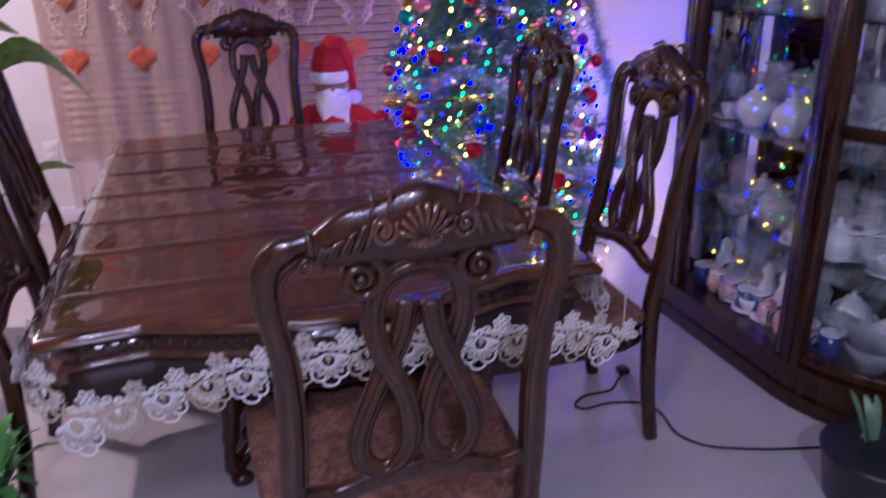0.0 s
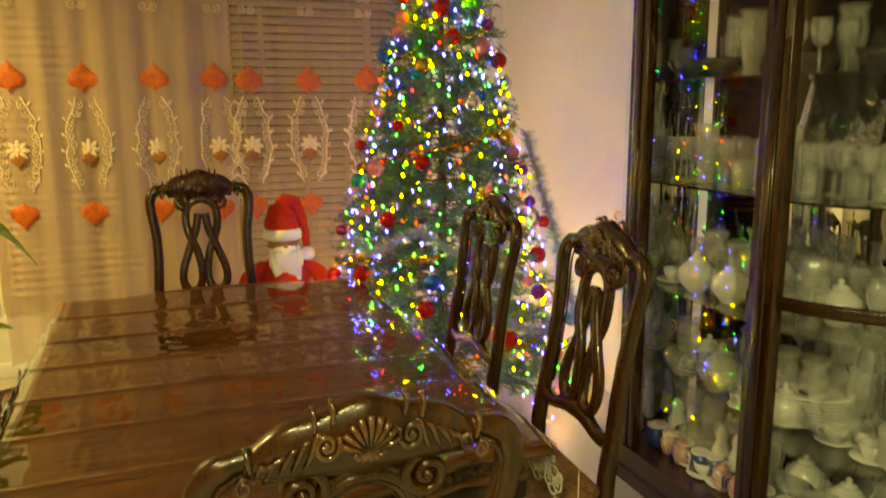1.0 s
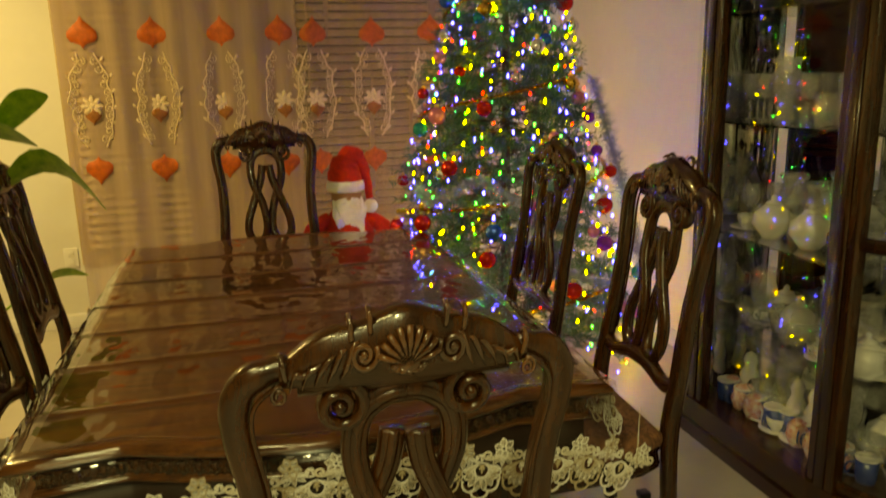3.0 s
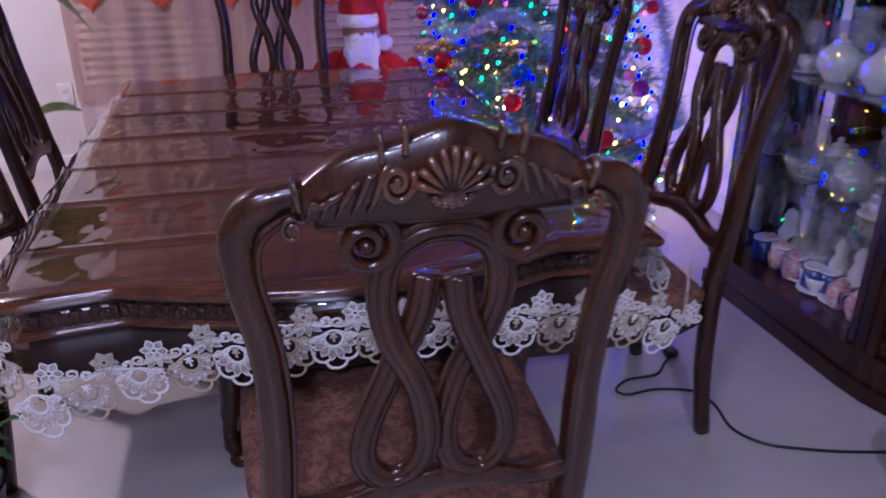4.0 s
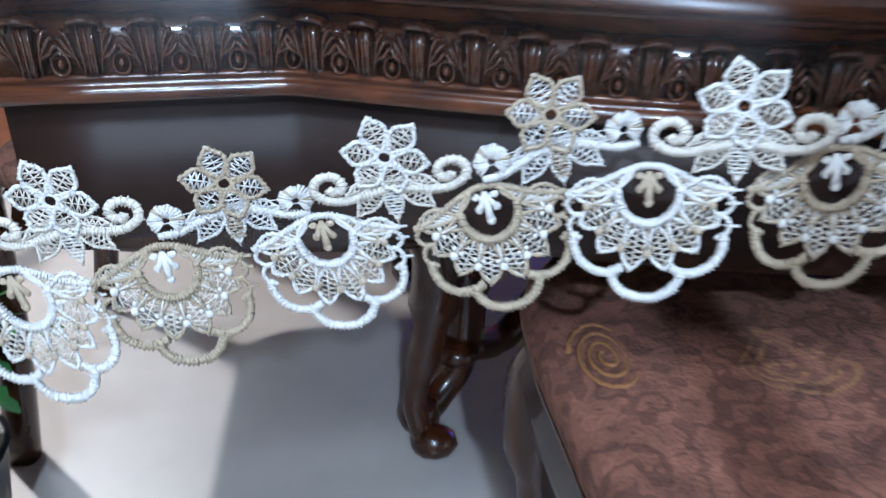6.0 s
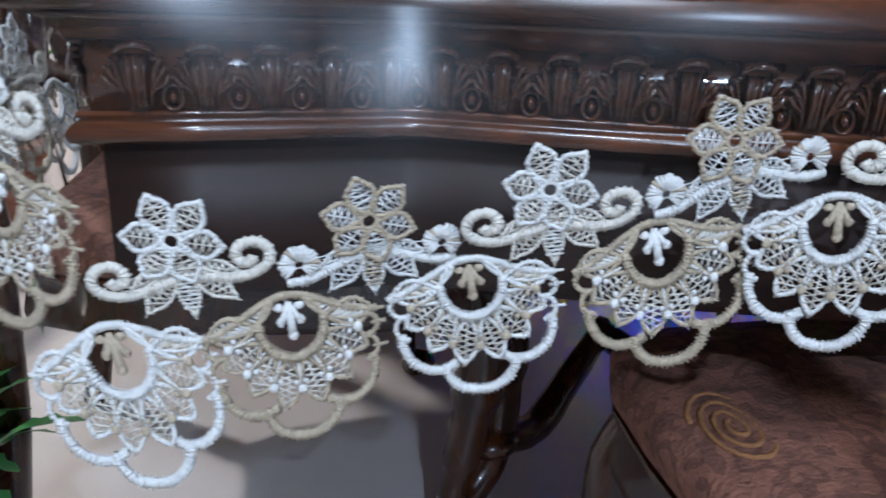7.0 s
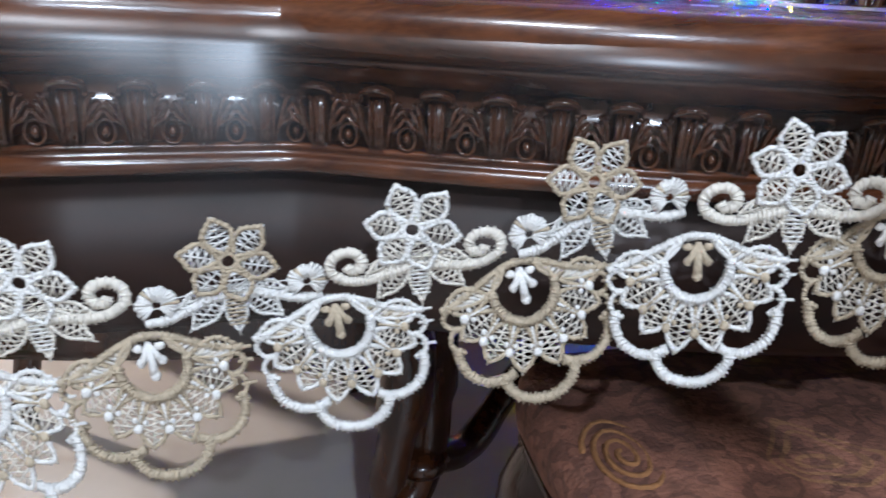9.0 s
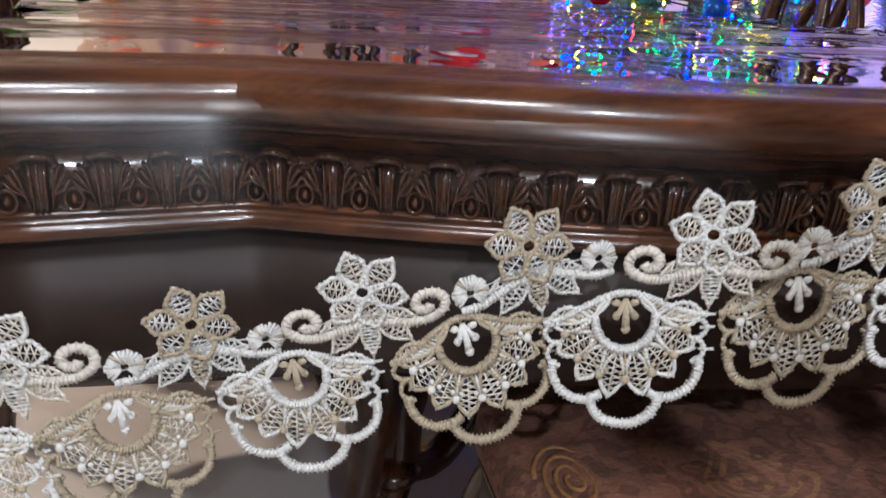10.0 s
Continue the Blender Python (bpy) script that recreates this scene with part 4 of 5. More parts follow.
            bmesh.ops.transform(bm, matrix=Matrix.Translation((0, 0, 1.072)) @ Matrix.Diagonal((1.06, 1.05, 1.3, 1)) @ Matrix.Translation((0, 0, -1.048)), verts=bm.verts)
            shear_back(bm)
            part("leaf_carving", bm, CARVED, ch, "carved leaf scroll")
    # leaf tips that curl over the top edge of the crest
    for x, z in ((-0.176, 1.088), (-0.082, 1.138), (-0.055, 1.146), (0.055, 1.146), (0.082, 1.138), (0.176, 1.088)):
        bm = bmesh.new()
        sweep(bm, smooth_line([(x, -0.024, z - 0.026), (x * 1.02, -0.027, z - 0.004), (x * 1.03, -0.016, z + 0.010), (x * 1.03, -0.004, z + 0.006)], 4), [0.008, 0.012, 0.01, 0.007], 0.009, normal=(1, 0, 0), n=7)
        shear_back(bm)
        part("leaf_tip", bm, CARVED, ch, "carved leaf tip")
    # rail under the crest with two volutes
    bm = bmesh.new()
    sweep(bm, [(-0.16, 0, 1.05), (0, 0, 1.046), (0.16, 0, 1.05)], 0.044, 0.036, n=8, power=0.7)
    shear_back(bm)
    part("neck_rail", bm, WOOD, ch)
    for s in (-1, 1):
        bm = bmesh.new()
        sweep(bm, spiral(s * 0.100, 1.006, 0.040, 1.7, 1.9, s, 0, n=30), [0.022, 0.02, 0.016, 0.012], 0.044, n=8, power=0.75)
        ball(bm, (s * 0.100, 0, 1.006), 0.013, 10, scale=(1, 2.1, 1))
        shear_back(bm)
        part("volute", bm, WOOD, ch)
        # interlaced ribbon of the splat
        bm = bmesh.new()
        y1, y2 = -0.006 * s, 0.006 * s
        line = smooth_line([(s * 0.018, y1, 0.95), (s * 0.03, y1, 0.885), (s * 0.07, y1, 0.79), (s * 0.106, 0, 0.70), (s * 0.108, 0, 0.635), (s * 0.076, 0, 0.597), (s * 0.032, 0, 0.612), (s * 0.014, y2, 0.675), (s * 0.03, y2, 0.775), (s * 0.068, y2, 0.86), (s * 0.080, 0, 0.925), (s * 0.068, 0, 0.985), (s * 0.03, 0, 1.014), (0, 0, 1.018)], 6)
        sweep(bm, line, 0.042, 0.028, n=10, power=0.65)
        shear_back(bm)
        part("splat_ribbon", bm, WOOD, ch)
        bm = bmesh.new()
        mid = [p + Vector((0, -0.014, 0)) for p in line]
        sweep(bm, mid, 0.02, 0.006, n=6)
        shear_back(bm)
        part("bead", bm, WOOD, ch)
    # lower rail
    bm = bmesh.new()
    sweep(bm, smooth_line([(-0.235, 0, 0.565), (-0.16, 0, 0.555), (-0.08, 0, 0.574), (0, 0, 0.582), (0.08, 0, 0.574), (0.16, 0, 0.555), (0.235, 0, 0.565)], 5), [0.045, 0.04, 0.045, 0.05, 0.045, 0.04, 0.045], 0.032, n=10, power=0.65)
    shear_back(bm)
    part("lower_rail", bm, WOOD, ch)
    # seat
    bm = bmesh.new()
    half_plan = [(-0.245, 0.025), (-0.28, 0.09), (-0.298, 0.2), (-0.306, 0.33), (-0.31, 0.45), (-0.306, 0.53), (-0.288, 0.572), (-0.25, 0.588), (-0.16, 0.594), (-0.05, 0.597)]
    plan = [Vector((x, y, 0)) for x, y in half_plan] + [Vector((-x, y, 0)) for x, y in half_plan[::-1]]
    c = Vector((0, 0.31, 0))
    rings = []
    for sc, z in ((0.97, 0.405), (1.0, 0.412), (1.01, 0.43), (1.0, 0.444), (0.97, 0.453), (0.88, 0.460), (0.6, 0.468), (0.25, 0.472)):
        rings.append([bm.verts.new((c.x + (p.x - c.x) * sc, c.y + (p.y - c.y) * sc, z)) for p in plan])
    for a, b in zip(rings, rings[1:]):
        for k in range(len(plan)):
            bm.faces.new((a[k], a[(k + 1) % len(plan)], b[(k + 1) % len(plan)], b[k]))
    bm.faces.new(rings[0][::-1])
    bm.faces.new(rings[-1])
    part("seat", bm, SEAT, ch, "rust-brown scroll-patterned upholstered seat")
    for s in (-1, 1):
        bm = bmesh.new()
        pts = spiral(s * 0.268, 0.412, 0.027, 3.2, 0.3, s, 0, n=60, r1=0.003)
        sweep(bm, [(p.x, 0.412 + 1.7 * (p.z - 0.412), 0.4605 - 0.25 * max(0, abs(p.x) - 0.27)) for p in pts], 0.005, 0.0035, normal=(0, 0, 1), n=5)
        part("medallion", bm, SEAT_GOLD, ch, "raised gold spiral in the seat cloth")
    bm = bmesh.new()
    rings = []
    for sc, z in ((0.93, 0.34), (0.985, 0.345), (0.995, 0.36), (0.975, 0.39), (0.995, 0.4), (0.99, 0.405)):
        rings.append([bm.verts.new((c.x + (p.x - c.x) * sc, c.y + (p.y - c.y) * sc, z)) for p in plan])
    for a, b in zip(rings, rings[1:]):
        for k in range(len(plan)):
            bm.faces.new((a[k], a[(k + 1) % len(plan)], b[(k + 1) % len(plan)], b[k]))
    bm.faces.new(rings[0][::-1])
    bm.faces.new(rings[-1])
    part("seat_frame", bm, WOOD, ch)
    for s in (-1, 1):
        bm = bmesh.new()
        line = smooth_line([(s * 0.255, 0.52, 0.40), (s * 0.278, 0.545, 0.32), (s * 0.268, 0.535, 0.2), (s * 0.252, 0.52, 0.09), (s * 0.26, 0.53, 0.035), (s * 0.272, 0.545, 0.02)], 5)
        sweep(bm, line, [0.075, 0.07, 0.05, 0.036, 0.034, 0.05], [0.075, 0.07, 0.05, 0.036, 0.034, 0.05], n=10)
        ball(bm, (s * 0.272, 0.547, 0.024), 0.03, 10, scale=(1, 1.2, 0.8))
        part("front_leg", bm, WOOD, ch)
    return ch


CHAIR_LABEL = "dark carved mahogany chair with interlaced splat at the table's end"
chair = make_chair(pose(0.347, 1.113, 0), CHAIR_LABEL)
chair.scale.x = 0.96
side_label = "dark carved mahogany chair with interlaced splat beside the long table"
TALL = Matrix.Diagonal((1.0, 1.0, 1.05, 1))
for m in (pose(1.25, 1.975, 0, 0, 0, 88), pose(1.22, 2.76, 0, 0, 0, 91), pose(-0.535, 2.185, 0, 0, 0, -90), pose(-0.60, 2.99, 0, 0, 0, -88)):
    tagged(copy_thing(chair, m @ TALL), side_label)
tagged(copy_thing(chair, pose(0.25, 3.89, 0, 0, 0, 180) @ Matrix.Diagonal((1, 1, 1.085, 1))), "dark carved mahogany chair at the window end of the table")

# ---- the tree ----
tree = thing("christmas_tree", Matrix.Translation(TREE), "tall green artificial fir tree dressed with lights and baubles", "tree")
bm = bmesh.new()
sweep(bm, [(0, 0, 0.0), (0, 0, 0.8), (0.005, 0, 1.6), (0, 0, TREE_H)], [0.06, 0.05, 0.035, 0.01], normal=(1, 0, 0), n=10)
part("trunk", bm, BARK, tree)
rng = random.Random(5)
verts, faces = [], []


def quad_needle(a, b, w):
    side = (b - a).cross(Vector((rng.uniform(-1, 1), rng.uniform(-1, 1), rng.uniform(-1, 1)))).normalized() * w
    k = len(verts)
    verts.extend((a - side, a + side, b))
    faces.append((k, k + 1, k + 2))


limbs = bmesh.new()
for i in range(360):
    z = 0.12 + (TREE_H - 0.2) * (i / 360) ** 1.15
    a = i * 2.39996
    r = tree_radius(z) * rng.uniform(0.78, 1.06)
    d = Vector((math.cos(a), math.sin(a), 0))
    tip = d * r + Vector((0, 0, z - 0.05 * r + 0.08 * rng.uniform(-1, 1)))
    root = Vector((0, 0, z + 0.02))
    sweep(limbs, [root, root.lerp(tip, 0.5) + Vector((0, 0, 0.03)), tip], [0.009, 0.006, 0.003], normal=(0.1, 0.2, 1), n=4)
    for j in range(16 if r > 0.25 else 9):
        f = rng.uniform(0.35, 1.0)
        base = root.lerp(tip, f)
        out = (d + Vector((rng.uniform(-0.9, 0.9), rng.uniform(-0.9, 0.9), rng.uniform(-0.4, 0.5)))).normalized()
        ln = rng.uniform(0.06, 0.13)
        for q in range(20):
            p = base + out * (ln * q / 20)
            nd = (out * 0.7 + Vector((rng.uniform(-1, 1), rng.uniform(-1, 1), rng.uniform(-1, 1)))).normalized()
            quad_needle(p, p + nd * rng.uniform(0.026, 0.048), 0.0031)
tagged(part("branchwork", limbs, BARK, tree), kind="stuff")
me = bpy.data.meshes.new("crown")
me.from_pydata([tuple(v) for v in verts], [], faces)
me.materials.append(LEAF)
crown = new("crown", me)
crown.parent = tree

# string lights: small bulbs over the tree
BULBS = [emitter("bulb_blue", (0.0015, 0.006, 1.0), 98), emitter("bulb_white", (1.0, 0.66, 0.006), 90), emitter("bulb_green", (0.004, 1.0, 0.08), 36), emitter("bulb_red", (1.0, 0.006, 0.008), 40), emitter("bulb_amber", (1.0, 0.62, 0.003), 175)]
bm = bmesh.new()
for i in range(900):
    z = 0.08 + (TREE_H - 0.16) * (i / 900) ** 1.25
    a = i * 0.83 + rng.uniform(-0.3, 0.3)
    r = tree_radius(z) * rng.uniform(0.84, 1.06)
    mi = rng.choices((0, 1, 2, 3, 4), (8, 2, 3, 2, 4.5))[0]
    p = (r * math.cos(a), r * math.sin(a), z + rng.uniform(-0.02, 0.02))
    ball(bm, p, rng.uniform(0.0045, 0.0065) * (1.3 if mi == 0 else 0.95), 6, mi=mi, scale=(0.8, 0.8, 1.3))
lights = tagged(part("string_lights", bm, BULBS), "coloured string lights wound round the tree", "string lights", kind="stuff")
lights.location = TREE


def garland(name, material, pts, r, step, label):
    bm = bmesh.new()
    line = smooth_line(pts, 8)
    sweep(bm, line, 0.006, 0.006, normal=(0.1, 0.2, 1), n=4)
    vs, fs = [], []
    for a, b in zip(line, line[1:]):
        n = max(1, int((b - a).length / step))
        for k in range(n):
            p = a.lerp(b, k / n)
            for _ in range(30):
                d = Vector((rng.uniform(-1, 1), rng.uniform(-1, 1), rng.uniform(-1, 1))).normalized() * r * rng.uniform(0.6, 1)
                s = d.orthogonal().normalized() * 0.0024
                v = [bm.verts.new(q) for q in (p - s, p + s, p + d)]
                bm.faces.new(v)
    ob = part(name, bm, material, smooth=False)
    ob.location = TREE
    return tagged(ob, label, "tinsel", "tinsel on the tree")


def on_tree(z, a, k=1.05):
    r = tree_radius(z) * k
    return (r * math.cos(a), r * math.sin(a), z)


garland("tinsel_garland", GOLD, [on_tree(0.3 + 1.9 * k / 60, -3.5 + k * 0.42, 1.02) for k in range(61)], 0.022, 0.01, "thin gold tinsel garland wound round the tree")
garland("tinsel_garland", TINSEL, [on_tree(1.42 - 0.95 * k / 10, -0.38 - 0.02 * k, 1.14) for k in range(11)], 0.075, 0.008, "thick silver tinsel garland hanging on the tree")
garland("tinsel_garland", TINSEL, [on_tree(0.95 - 0.05 * math.sin(k), -2.75 + 0.13 * k, 1.1) for k in range(9)], 0.05, 0.008, "thick silver tinsel garland on the tree's lower branches")
garland("tinsel_garland", TINSEL, [on_tree(0.62 - 0.1 * math.sin(k * 0.6), -1.5 + 0.16 * k, 1.08) for k in range(8)], 0.05, 0.008, "thick silver tinsel garland on the tree's lower branches")

BAUBLE = [mat("bauble_red", (0.5, 0.02, 0.03), 0.15, 0.6), mat("bauble_blue", (0.03, 0.12, 0.5), 0.15, 0.6), mat("bauble_silver", (0.7, 0.7, 0.72), 0.12, 0.9), mat("bauble_purple", (0.3, 0.05, 0.4), 0.15, 0.6), mat("bauble_pink", (0.6, 0.2, 0.3), 0.2, 0.4), mat("bauble_teal", (0.02, 0.3, 0.35), 0.15, 0.6), mat("bauble_gold", (0.7, 0.45, 0.12), 0.15, 0.9)]
NAMES = ["red", "blue", "silver", "purple", "pink", "teal", "gold"]
proto = {}
for i in range(62):
    z = 0.3 + 1.95 * (i / 62) ** 1.1
    a = -1.9 + 1.35 * math.sin(i * 2.4) + rng.uniform(-0.25, 0.25)
    k = rng.choices(range(7), (5, 2, 4, 2, 4, 2, 3))[0]
    s = rng.uniform(0.75, 1.25)
    m = Matrix.Translation(TREE + Vector(on_tree(z, a, rng.uniform(0.95, 1.1)))) @ Matrix.Diagonal((s, s, s, 1))
    if k not in proto:
        b = thing("bauble", m, NAMES[k] + " glossy glass bauble hanging on the tree", "bauble", "baubles on the tree")
        bm = bmesh.new()
        ball(bm, (0, 0, 0), 0.034, 18)
        part("globe", bm, BAUBLE[k], b)
        bm = bmesh.new()
        lathe(bm, [(0.008, 0.032), (0.009, 0.033), (0.009, 0.042), (0.005, 0.044)], 12)
        part("cap", bm, BRASS, b)
        proto[k] = b
        b.matrix_basis = m
    else:
        copy = proto[k].copy()
        scene.collection.objects.link(copy)
        copy.matrix_basis = m
        for child in proto[k].children:
            c = child.copy()
            scene.collection.objects.link(c)
            c.parent = copy

# ---- the doll by the tree ----
bm = bmesh.new()
lathe(bm, [(0.20, 0.0), (0.21, 0.1), (0.19, 0.4), (0.16, 0.62), (0.10, 0.76), (0.05, 0.80)], 20, mi=0)
for s in (-1, 1):
    sweep(bm, smooth_line([(s * 0.10, 0, 0.73), (s * 0.19, -0.03, 0.68), (s * 0.22, -0.06, 0.56), (s * 0.19, -0.12, 0.48)], 4), [0.09, 0.10, 0.09, 0.08], normal=(0, 1, 0), n=10, mi=0)
    ball(bm, (s * 0.185, -0.13, 0.46), 0.045, 10, mi=1)
ball(bm, (0, -0.01, 0.86), 0.085, 16, mi=2)
ball(bm, (0, -0.09, 0.855), 0.016, 8, mi=2)
lathe(bm, [(0.088, 0.885), (0.105, 0.895), (0.108, 0.92), (0.10, 0.945), (0.08, 0.95)], 18, mi=1)
sweep(bm, smooth_line([(0, 0, 0.93), (0.0, 0.01, 1.0), (0.025, 0.015, 1.06), (0.055, 0.01, 1.08), (0.09, 0.0, 1.03), (0.115, -0.02, 0.92), (0.125, -0.03, 0.84)], 5), [0.19, 0.17, 0.13, 0.10, 0.075, 0.055, 0.04], normal=(0, 1, 0), n=12, mi=0)
ball(bm, (0.128, -0.035, 0.80), 0.04, 12, mi=1)
ball(bm, (0, -0.06, 0.77), 0.09, 14, mi=1, scale=(1.0, 0.75, 1.2))
for k in range(40):
    a = rng.uniform(-1.25, 1.25)
    z = 0.84 - 0.16 * rng.random()
    x = 0.075 * math.sin(a) * (1 - 0.5 * (0.84 - z) / 0.2)
    sweep(bm, smooth_line([(x, -0.07 * math.cos(a), z + 0.02), (x * 1.1, -0.10, z - 0.04), (x * 0.9, -0.10, z - 0.12)], 3), [0.034, 0.042, 0.02], normal=(0, 1, 0), n=6, mi=1)
for s in (-1, 1):
    ball(bm, (s * 0.03, -0.096, 0.835), 0.026, 8, mi=1, scale=(1.3, 0.7, 0.7))
doll = tagged(part("plush_doll", bm, [RED, FUR, SKIN]), "large red plush doll with pointed hat and white beard", "doll")
doll.matrix_basis = pose(0.665, 4.06, 0.0) @ Matrix.Diagonal((0.98, 0.98, 0.97, 1))

# ---- pendant lamp over the table ----
pend = thing("pendant_lamp", pose(0.28, 2.45, 0), "unlit milk-glass bowl pendant lamp with a bronze finial", "lamp")
bm = bmesh.new()
lathe(bm, [(0.01, 1.935), (0.06, 1.94), (0.12, 1.96), (0.165, 1.995), (0.185, 2.04), (0.19, 2.07), (0.183, 2.07), (0.178, 2.04), (0.158, 2.0), (0.11, 1.966), (0.01, 1.943)], 36)
part("bowl", bm, MILK_GLASS, pend)
bm = bmesh.new()
lathe(bm, [(0.002, 1.885), (0.008, 1.893), (0.006, 1.902), (0.014, 1.91), (0.018, 1.92), (0.026, 1.93), (0.012, 1.938)], 18)
part("finial", bm, CARVED, pend)
bm = bmesh.new()
sweep(bm, [(0, 0, 1.94), (0, 0, CEIL - 0.02)], 0.016, normal=(1, 0, 0), n=10)
lathe(bm, [(0.0, CEIL - 0.04), (0.06, CEIL - 0.03), (0.07, CEIL - 0.001)], 20)
part("stem", bm, CARVED, pend)
for k in range(3):
    bm = bmesh.new()
    a = 2 * math.pi * k / 3
    sweep(bm, [(0.18 * math.cos(a), 0.18 * math.sin(a), 2.065), (0.01 * math.cos(a), 0.01 * math.sin(a), 2.25)], 0.006, normal=(0.3, 0.2, 1), n=6)
    part("arm", bm, CARVED, pend)

# ---- the china cabinet ----
CX0, CX1, CY0, CY1 = 1.83, 2.31, 1.36, 2.62
cab = thing("china_cabinet", pose(0, 0, 0), "tall dark wooden china cabinet with glass sides and a rounded end", "cabinet")


def cab_plan(inset):
    """From the wall at the far end, along the front, round the near end to the wall."""
    pts = [Vector((CX1, CY1 - inset, 0)), Vector((CX0 + inset, CY1 - inset, 0)), Vector((CX0 + inset, 2.2, 0)), Vector((CX0 + inset, 1.86, 0))]
    for k in range(1, 9):
        a = math.pi + (math.pi / 2) * k / 8
        pts.append(Vector((CX1 - 0.02 + (CX1 - 0.02 - CX0 - inset) * math.cos(a), 1.86 + (0.48 - inset) * math.sin(a), 0)))
    pts.append(Vector((CX1, 1.38 + inset, 0)))
    return pts


def cab_slab(name, z0, z1, inset, material, label=""):
    bm = bmesh.new()
    p = cab_plan(inset)
    lo, hi = [bm.verts.new((q.x, q.y, z0)) for q in p], [bm.verts.new((q.x, q.y, z1)) for q in p]
    for k in range(len(p)):
        bm.faces.new((lo[k], lo[(k + 1) % len(p)], hi[(k + 1) % len(p)], hi[k]))
    bm.faces.new(lo[::-1])
    bm.faces.new(hi)
    return part(name, bm, material, cab, label, smooth=False)


cab_slab("plinth", 0.0, 0.055, -0.012, WOOD)
cab_slab("base", 0.055, 0.135, 0.0, WOOD)
cab_slab("base_lip", 0.135, 0.155, -0.008, WOOD)
cab_slab("head_lip", 2.03, 2.055, 0.0, WOOD)
cab_slab("cornice", 2.055, 2.16, -0.02, WOOD)
cab_slab("cornice_cap", 2.16, 2.19, -0.05, WOOD)
SHELVES = (0.47, 0.86, 1.27, 1.65)
for z in SHELVES:
    cab_slab("shelf", z - 0.008, z, 0.03, GLASS, "clear glass shelf")
plan = cab_plan(0.0)
for p, w in ((Vector((CX0 + 0.022, 2.525, 0)), 0.11), (Vector((CX0 + 0.02, 1.815, 0)), 0.11), (Vector((2.29, 1.40, 0)), 0.05), (Vector((2.28, 2.59, 0)), 0.05)):
    bm = bmesh.new()
    box(bm, p.x - 0.022, p.y - w / 2, 0.155, p.x + 0.022, p.y + w / 2, 2.03, 0.008)
    part("post", bm, WOOD, cab)
    bm = bmesh.new()
    sweep(bm, [(p.x - 0.024, p.y, 0.16), (p.x - 0.024, p.y, 2.02)], w * 0.45, 0.012, normal=(1, 0, 0), n=8)
    part("reed", bm, WOOD, cab)
curve = plan[3:]
for z0, z1 in ((0.155, 0.20), (0.93, 0.975), (1.985, 2.03)):
    bm = bmesh.new()
    sweep(bm, [q + Vector((0.014, 0.02, (z0 + z1) / 2)) for q in curve], 0.026, z1 - z0, normal=(0, 0, 1), n=8, power=0.6)
    part("door_rail", bm, WOOD, cab)
# added reflector behind the end pane: hides the bright wall, lightens the interior
bm = bmesh.new()
box(bm, 1.94, CY1 - 0.03, 0.155, 2.2, CY1 - 0.008, 2.03, 0.004)
part("end_panel", bm, MIRROR, cab, "added end reflector that brightens the shelves")
for seg in (plan[0:2], [plan[1] + Vector((0.075, -0.01, 0)), plan[2] + Vector((0.035, 0, 0)), plan[3]], plan[3:]):
    bm = bmesh.new()
    rows = [[bm.verts.new((q.x + 0.012, q.y + (0.0 if q.y > 1.9 else 0.012), z)) for z in (0.155, 2.03)] for q in seg]
    for a, b in zip(rows, rows[1:]):
        bm.faces.new((a[0], b[0], b[1], a[1]))
    g = part("pane", bm, GLASS, cab, "large clear glass pane")
    g.visible_shadow = False
bm = bmesh.new()
box(bm, -0.006, -1.14, 0.155, 0.0, 0.0, 2.03)
part("mirror_back", bm, MIRROR, cab, "mirrored back panel").matrix_basis = pose(2.303, 2.575, 0, 0, 0, -3)
bm = bmesh.new()
sweep(bm, [(CX0 - 0.01, 2.59, 1.13), (CX0 - 0.03, 2.59, 1.135), (CX0 - 0.04, 2.595, 1.12), (CX0 - 0.025, 2.6, 1.10)], 0.006, normal=(0, 1, 0), n=6)
part("hook", bm, BRASS, cab)

# contents, one maker for each kind
KINDS = {}


def kind(name, label, category, parts):
    ob = thing(name, pose(0, 0, -50), label, category, category + "s in the china cabinet")
    for pname, bm, m in parts:
        part(pname, bm, m, ob)
    KINDS[name] = ob
    return ob


def bm_lathe(prof, seg=18, sx=1.0, closed_top=True):
    bm = bmesh.new()
    lathe(bm, prof, seg, sx=sx, closed_top=closed_top)
    return bm


def bm_handle(r, z, h):
    bm = bmesh.new()
    sweep(bm, smooth_line([(r, 0, z + h / 2), (r + h * 0.55, 0, z + h * 0.35), (r + h * 0.55, 0, z - h * 0.35), (r, 0, z - h / 2)], 4), 0.007, normal=(0, 1, 0), n=6)
    return bm


